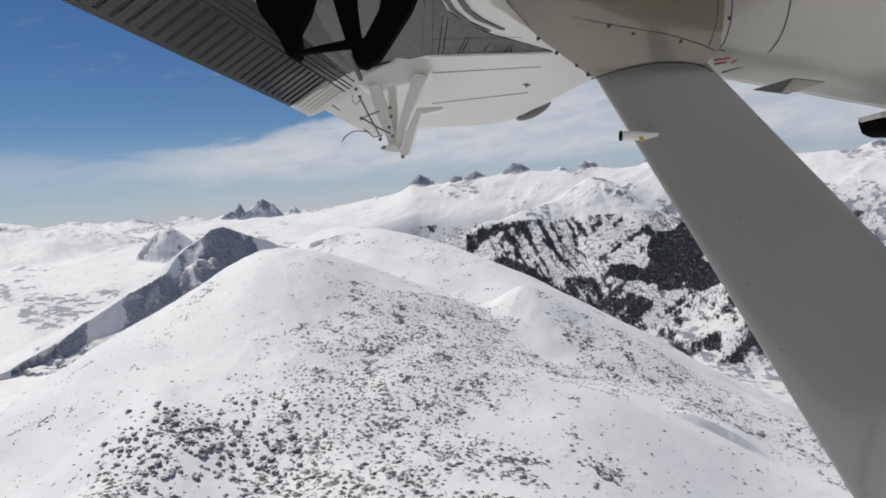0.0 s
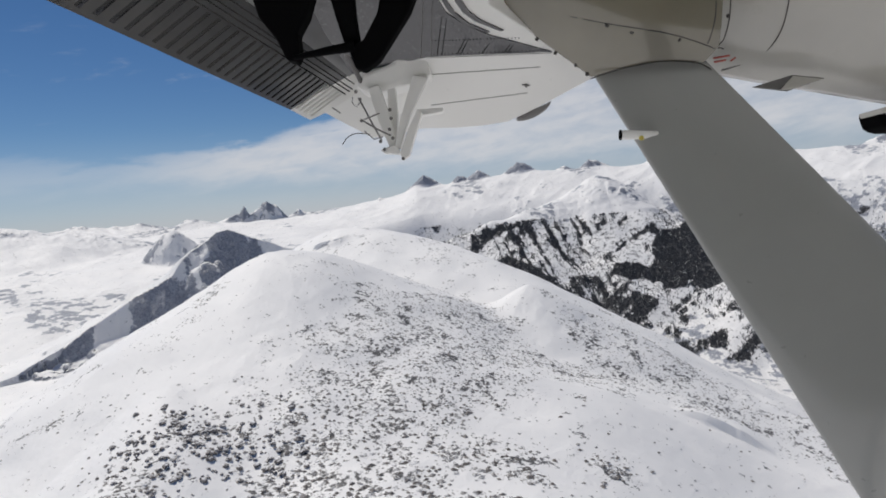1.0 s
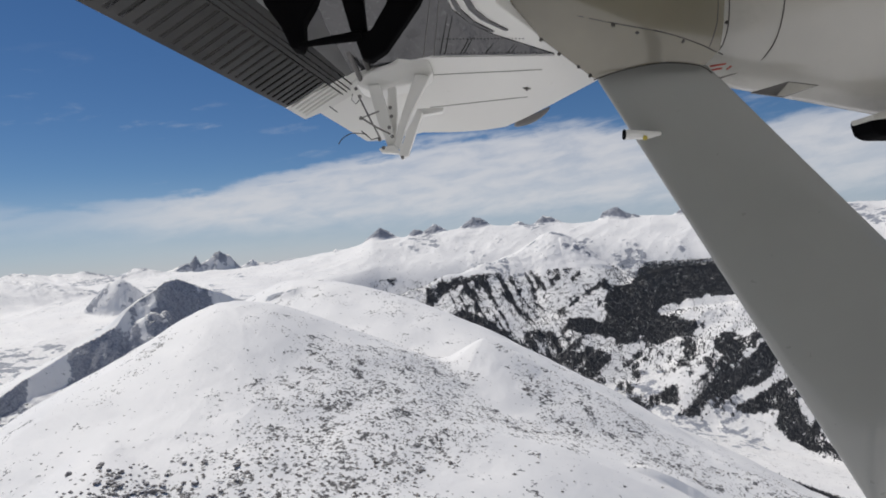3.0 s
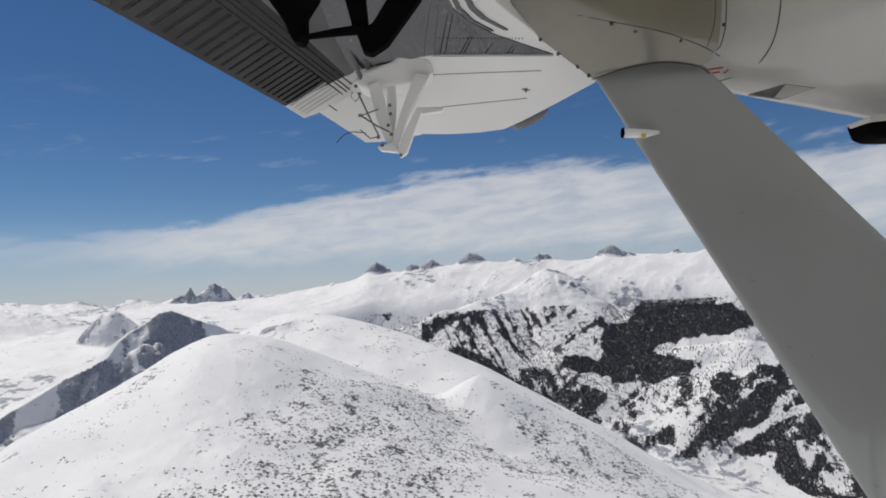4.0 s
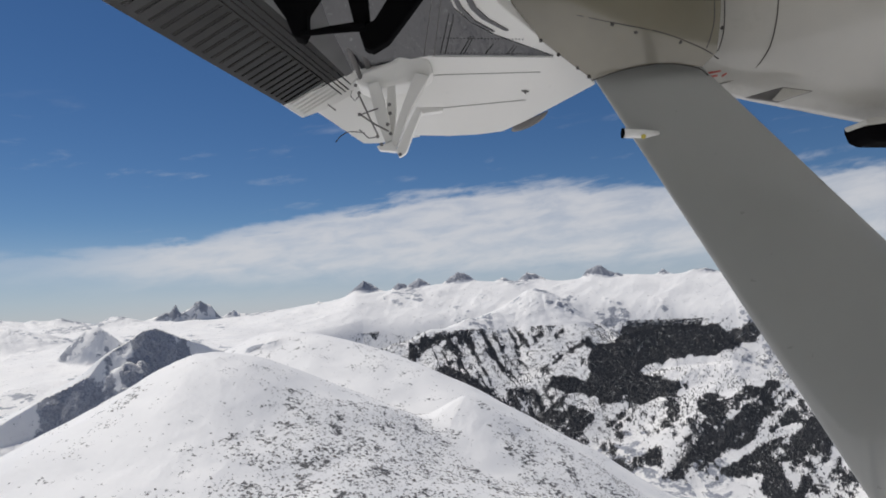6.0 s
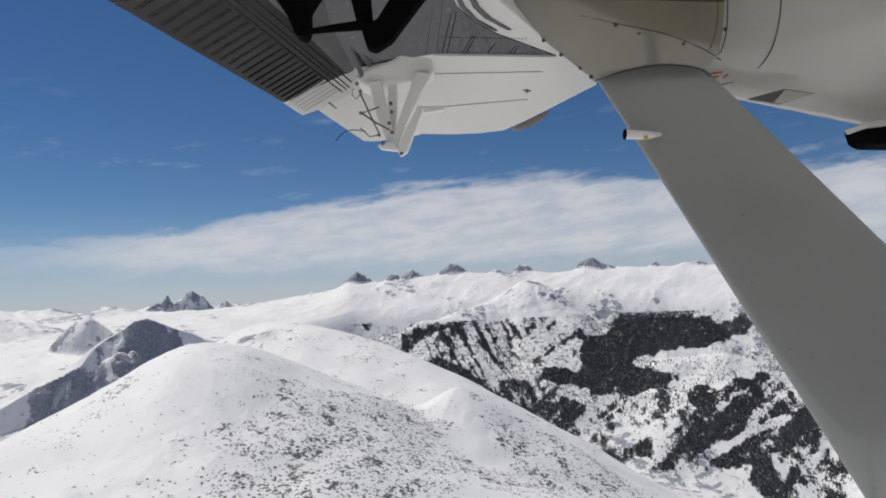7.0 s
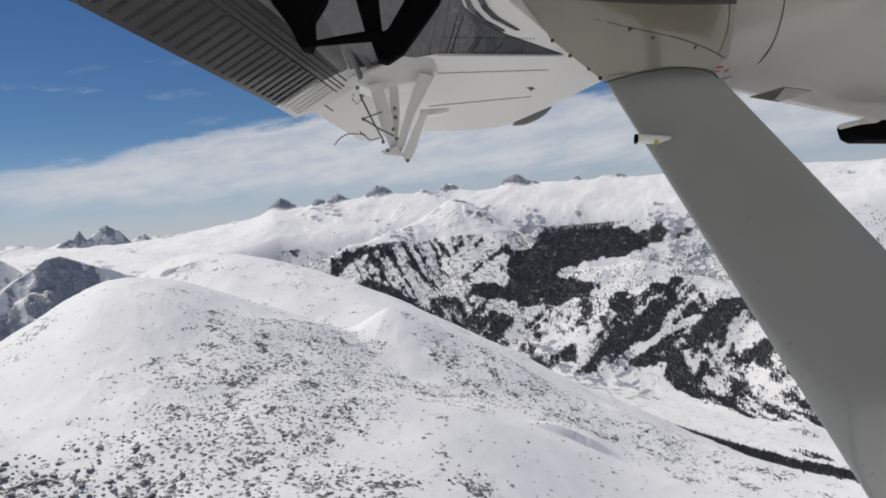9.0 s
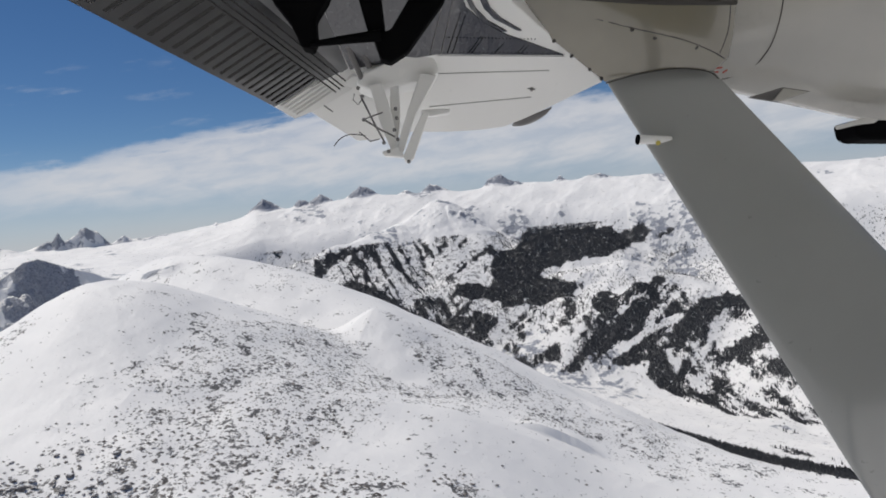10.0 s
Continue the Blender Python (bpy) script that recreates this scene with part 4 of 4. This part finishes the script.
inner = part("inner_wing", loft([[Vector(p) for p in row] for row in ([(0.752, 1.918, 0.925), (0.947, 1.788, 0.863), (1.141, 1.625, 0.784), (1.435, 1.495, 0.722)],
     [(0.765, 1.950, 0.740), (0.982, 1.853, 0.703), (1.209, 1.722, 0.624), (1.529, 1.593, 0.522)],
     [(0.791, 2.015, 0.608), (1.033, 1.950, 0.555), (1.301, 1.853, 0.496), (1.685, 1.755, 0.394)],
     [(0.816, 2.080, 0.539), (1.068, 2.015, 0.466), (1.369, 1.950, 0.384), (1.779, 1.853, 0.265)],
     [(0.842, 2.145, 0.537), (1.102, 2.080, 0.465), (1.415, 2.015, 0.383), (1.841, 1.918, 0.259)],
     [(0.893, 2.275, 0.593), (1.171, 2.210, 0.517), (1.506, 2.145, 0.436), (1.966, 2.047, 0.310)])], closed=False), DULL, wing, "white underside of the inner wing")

from mathutils.bvhtree import BVHTree


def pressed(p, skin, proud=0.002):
    """The place on a part's skin where the line of sight from the eye through p meets it."""
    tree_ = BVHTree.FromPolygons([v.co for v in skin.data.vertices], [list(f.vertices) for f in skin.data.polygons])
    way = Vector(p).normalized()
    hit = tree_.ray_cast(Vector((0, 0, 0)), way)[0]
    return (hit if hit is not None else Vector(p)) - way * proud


def smooth_line(points, n=6):
    pts = [Vector(p) for p in points]
    out = []
    for i in range(len(pts) - 1):
        p0, p1, p2, p3 = pts[max(i - 1, 0)], pts[i], pts[i + 1], pts[min(i + 2, len(pts) - 1)]
        for k in range(n):
            t = k / n
            out.append(0.5 * ((2 * p1) + (p2 - p0) * t + (2 * p0 - 5 * p1 + 4 * p2 - p3) * t * t + (3 * p1 - p0 - 3 * p2 + p3) * t ** 3))
    return out + [pts[-1]]


def ball(place, radius, squash=0.5):
    bm = bmesh.new()
    bmesh.ops.create_icosphere(bm, subdivisions=2, radius=radius)
    toward = Vector(place).normalized()
    for v in bm.verts:
        v.co = v.co - toward * (v.co.dot(toward)) * (1 - squash) + Vector(place)
    for f in bm.faces:
        f.smooth = True
    return bm


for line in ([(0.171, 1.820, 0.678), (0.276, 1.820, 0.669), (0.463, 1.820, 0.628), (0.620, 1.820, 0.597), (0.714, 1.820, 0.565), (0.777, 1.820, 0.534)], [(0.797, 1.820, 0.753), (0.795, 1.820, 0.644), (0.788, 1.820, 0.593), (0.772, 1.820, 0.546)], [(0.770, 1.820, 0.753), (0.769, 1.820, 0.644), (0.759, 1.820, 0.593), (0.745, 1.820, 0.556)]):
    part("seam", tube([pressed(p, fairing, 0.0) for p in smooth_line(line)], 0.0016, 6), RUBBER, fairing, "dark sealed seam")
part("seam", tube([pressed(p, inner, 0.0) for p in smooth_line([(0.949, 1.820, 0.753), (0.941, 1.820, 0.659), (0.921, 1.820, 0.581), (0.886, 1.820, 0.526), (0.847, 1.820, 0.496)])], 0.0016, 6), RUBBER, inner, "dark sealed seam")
part("door_seal", tube([pressed(p, fairing, 0.0) for p in smooth_line([(0.276, 1.820, 0.706), (0.495, 1.820, 0.698), (0.651, 1.820, 0.698), (0.786, 1.820, 0.700)])], 0.007, 8), RUBBER, fairing, "dark brown strip along the fairing's top")
part("strut_seal", tube(smooth_line([(0.420, 1.794, 0.460), (0.485, 1.729, 0.469), (0.580, 1.703, 0.479), (0.676, 1.722, 0.477), (0.722, 1.755, 0.467)]), 0.0018, 8), RUBBER, fairing, "dark seal round the strut head")
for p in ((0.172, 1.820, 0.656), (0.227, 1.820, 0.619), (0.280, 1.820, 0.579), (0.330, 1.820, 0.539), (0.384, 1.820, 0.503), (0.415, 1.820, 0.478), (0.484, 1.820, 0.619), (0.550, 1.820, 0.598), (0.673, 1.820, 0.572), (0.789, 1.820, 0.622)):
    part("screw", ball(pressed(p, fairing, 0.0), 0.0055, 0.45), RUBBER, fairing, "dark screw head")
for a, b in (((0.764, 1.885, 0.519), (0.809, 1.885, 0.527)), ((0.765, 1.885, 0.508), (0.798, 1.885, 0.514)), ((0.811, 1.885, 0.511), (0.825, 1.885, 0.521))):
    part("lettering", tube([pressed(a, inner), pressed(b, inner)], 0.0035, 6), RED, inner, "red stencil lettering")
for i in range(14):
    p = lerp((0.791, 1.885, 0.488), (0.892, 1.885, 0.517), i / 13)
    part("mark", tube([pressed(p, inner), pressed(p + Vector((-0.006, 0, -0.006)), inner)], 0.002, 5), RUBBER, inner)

# air vent and lamp under the inner wing; two flat tones paint the vent's shaded hollow
vent = part("air_vent", slab([(0.870, 1.859, 0.438), (0.966, 1.846, 0.465), (1.044, 1.833, 0.451), (0.956, 1.846, 0.422)], (0, 1, 0), 0.01), STEEL, wing, "flat grey air vent, its hollow's shade painted")
part("vent_plate", slab([(0.934, 1.840, 0.426), (0.965, 1.840, 0.461), (1.034, 1.827, 0.448), (0.956, 1.840, 0.423)], (0, 1, 0), 0.004), DULL, vent, "pale flat plate for the vent's lighter part")
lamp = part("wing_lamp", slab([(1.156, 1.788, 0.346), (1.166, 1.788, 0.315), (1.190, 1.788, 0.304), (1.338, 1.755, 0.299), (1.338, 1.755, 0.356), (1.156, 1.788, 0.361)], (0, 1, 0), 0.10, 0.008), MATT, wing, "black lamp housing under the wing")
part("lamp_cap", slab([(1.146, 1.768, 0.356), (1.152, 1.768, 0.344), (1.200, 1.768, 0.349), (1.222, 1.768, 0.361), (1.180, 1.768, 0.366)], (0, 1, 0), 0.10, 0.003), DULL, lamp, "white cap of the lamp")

# probe on the strut
probe = part("probe_tube", tube([(0.571, 1.703, 0.297), (0.532, 1.690, 0.291), (0.477, 1.690, 0.292)], [0.005, 0.011, 0.0125], 14), WHITE, wing, "short white probe tube on the strut")
# black disc that paints the shade inside the tube's end
part("opening", tube([(0.477, 1.690, 0.292), (0.473, 1.690, 0.292)], [0.0132, 0.0132], 14), MATT, probe, "dark disc painting the tube's hollow end")
part("mark", ball((0.524, 1.674, 0.281), 0.0065, 0.6), YELLOW, probe, "yellow mark")

# wing-tip light and small fittings of the outer wing
light = part("tip_light", loft([[lerp((0.243, 2.208, 0.427), (0.351, 2.128, 0.463), 0.5 - 0.5 * math.cos(math.pi * k / 10)) + Vector((0, 0, -1)) * r * math.sin(math.pi * k / 10) + Vector((0, d, 0)) for k in range(11)]
                               for r, d in ((0.0, 0.01), (0.018, 0.01), (0.024, 0.04), (0.018, 0.07))], closed=False), STEEL, wing, "grey rounded light at the wing tip")
part("drain_plug", ball((0.264, 2.045, 0.498), 0.006, 0.6), STEEL, wing)
for a, b in (((0.252, 2.045, 0.500), (0.276, 2.045, 0.497)), ((0.264, 2.045, 0.490), (0.266, 2.045, 0.508))):
    part("drain_fitting", tube([a, b], 0.0022, 6), STEEL, wing)
for a, b in (((-0.038, 1.993, 0.529), (0.301, 1.968, 0.536)), ((-0.044, 2.141, 0.461), (0.271, 2.086, 0.482)), ((-0.013, 1.621, 0.694), (-0.053, 1.910, 0.562)), ((0.008, 1.621, 0.694), (-0.023, 1.909, 0.562)), ((-0.031, 1.911, 0.560), (0.329, 1.900, 0.560))):
    part("panel_seam", tube([a, b], 0.0010, 5), STEEL, wing)
# dark streaks across the black panel, built as thin rods
for x0, x1 in ((0.020, -0.004), (0.034, 0.010), (0.083, 0.056), (0.092, 0.066), (0.150, 0.128), (0.212, 0.192), (0.222, 0.203)):
    low, high = Vector((x1, 1.898, 0.565)), Vector((x0, 1.762 if x0 < 0.06 else 1.838 if x0 < 0.12 else 1.862, 0.632 if x0 < 0.06 else 0.596 if x0 < 0.12 else 0.584))
    part("panel_seam", tube([low, high], 0.0013, 5), MATT, wing, "thin dark line across the black panel")
for a, b, count in (((-0.014, 1.846, 0.592), (0.232, 1.842, 0.590), 26), ((-0.015, 1.901, 0.567), (0.311, 1.893, 0.566), 30)):
    for i in range(count):
        part("rivet", ball(lerp(a, b, i / (count - 1)), 0.0020, 0.5), MATT, wing)

# hinge bracket of the flap, with its rods
AWAY = (0, 1, 0)
bracket = part("hinge_bracket", slab([(-0.260, 1.937, 0.485), (-0.240, 1.937, 0.522), (-0.142, 1.924, 0.555), (-0.119, 1.918, 0.612), (-0.076, 1.918, 0.625), (-0.046, 1.924, 0.581), (-0.023, 1.937, 0.518), (-0.082, 1.937, 0.492), (-0.140, 1.937, 0.482), (-0.207, 1.937, 0.463)], AWAY, 0.12, 0.012), WHITE, wing, "white flap hinge bracket with rods")
for outline in ([(-0.221, 1.918, 0.480), (-0.185, 1.918, 0.487), (-0.158, 1.918, 0.398), (-0.135, 1.918, 0.295), (-0.155, 1.918, 0.285), (-0.191, 1.918, 0.373)],
                [(-0.164, 1.944, 0.503), (-0.140, 1.944, 0.507), (-0.134, 1.944, 0.403), (-0.140, 1.944, 0.309), (-0.161, 1.944, 0.319)],
                [(-0.079, 1.905, 0.510), (-0.033, 1.905, 0.503), (-0.095, 1.905, 0.387), (-0.125, 1.905, 0.290), (-0.144, 1.905, 0.300), (-0.118, 1.905, 0.395)],
                [(-0.068, 1.885, 0.407), (-0.054, 1.885, 0.394), (-0.097, 1.885, 0.268), (-0.117, 1.885, 0.256), (-0.126, 1.885, 0.274), (-0.104, 1.885, 0.332)],
                [(-0.186, 1.898, 0.289), (-0.140, 1.898, 0.305), (-0.118, 1.898, 0.273), (-0.176, 1.898, 0.278)],
                [(-0.076, 1.924, 0.412), (0.007, 1.924, 0.415), (0.005, 1.924, 0.402), (-0.073, 1.924, 0.389)]):
    part("arm", slab(outline, AWAY, 0.03, 0.004), WHITE, bracket)
for points, r in (([(-0.243, 1.885, 0.443), (-0.211, 1.885, 0.378), (-0.178, 1.885, 0.315)], 0.004), ([(-0.232, 1.872, 0.374), (-0.187, 1.872, 0.346), (-0.148, 1.872, 0.327)], 0.004), ([(-0.230, 1.885, 0.378), (-0.182, 1.885, 0.396)], 0.003),
                  ([(-0.354, 2.015, 0.439), (-0.329, 2.015, 0.421)], 0.003), ([(-0.253, 2.015, 0.362), (-0.222, 2.015, 0.335), (-0.194, 2.015, 0.342)], 0.003), ([(-0.258, 1.872, 0.443), (-0.261, 1.872, 0.427), (-0.248, 1.872, 0.414), (-0.238, 1.872, 0.427)], 0.002)):
    part("rod", tube(points, r * 0.7, 6), STEEL, bracket, "thin grey control rod")
for p in ((-0.248, 1.872, 0.459), (-0.236, 1.866, 0.435), (-0.232, 1.859, 0.371), (-0.178, 1.859, 0.309), (-0.147, 1.859, 0.401), (-0.144, 1.859, 0.376), (-0.150, 1.859, 0.344), (-0.141, 1.859, 0.318), (-0.165, 1.846, 0.284), (-0.111, 1.846, 0.256)):
    part("bolt", ball(p, 0.0055, 0.8), STEEL, bracket, "dull steel bolt")
part("whip_aerial", tube(smooth_line([(-0.326, 2.015, 0.321), (-0.309, 2.015, 0.342), (-0.281, 2.015, 0.355), (-0.236, 2.015, 0.352)]), 0.0016, 6), RUBBER, wing, "thin dark whip aerial")

# the nearer hinge, all in black
near_hinge = part("black_hinge", slab([(-0.442, 1.495, 0.683), (-0.406, 1.495, 0.567), (-0.365, 1.495, 0.513), (-0.342, 1.495, 0.464), (-0.319, 1.495, 0.459), (-0.310, 1.495, 0.480), (-0.313, 1.495, 0.526), (-0.288, 1.495, 0.567), (-0.250, 1.495, 0.683)], AWAY, 0.05, 0.005), MATT, wing, "matt black hinge bracket")
for outline in ([(-0.252, 1.508, 0.689), (-0.223, 1.508, 0.572), (-0.200, 1.508, 0.492), (-0.166, 1.508, 0.505), (-0.174, 1.508, 0.572), (-0.179, 1.508, 0.689)],
                [(-0.093, 1.495, 0.683), (-0.118, 1.495, 0.567), (-0.154, 1.495, 0.505), (-0.193, 1.495, 0.490), (-0.175, 1.495, 0.439), (-0.154, 1.495, 0.433), (-0.118, 1.495, 0.457), (-0.041, 1.495, 0.567), (0.008, 1.495, 0.683)]):
    part("arm", slab(outline, AWAY, 0.04, 0.005), MATT, near_hinge)
part("rod", tube([(-0.324, 1.495, 0.468), (-0.250, 1.495, 0.480), (-0.175, 1.495, 0.490)], [0.006, 0.010, 0.013], 8), MATT, near_hinge, "black link rod")
for a, b in (((-0.368, 1.788, 0.770), (-0.238, 1.950, 0.492)), ((-0.326, 1.788, 0.770), (-0.221, 1.950, 0.535))):
    part("push_tube", tube([a, b], 0.008, 10), STEEL, wing, "dull metal push tube")

# depth along the sight lines squeezed to fit the camera's view: outer wing nearer, strut's foot farther out; flat skins
# stay flat
for ob in wing.children_recursive:
    if ob.name.split(".")[0] not in ("cabin_side", "wing_root"):
        for v in ob.data.vertices:
            v.co /= 0.53 + 0.022 * v.co.x + 0.255 * max(v.co.y, 1.0) + 0.098 * v.co.z
        ob.data.update()
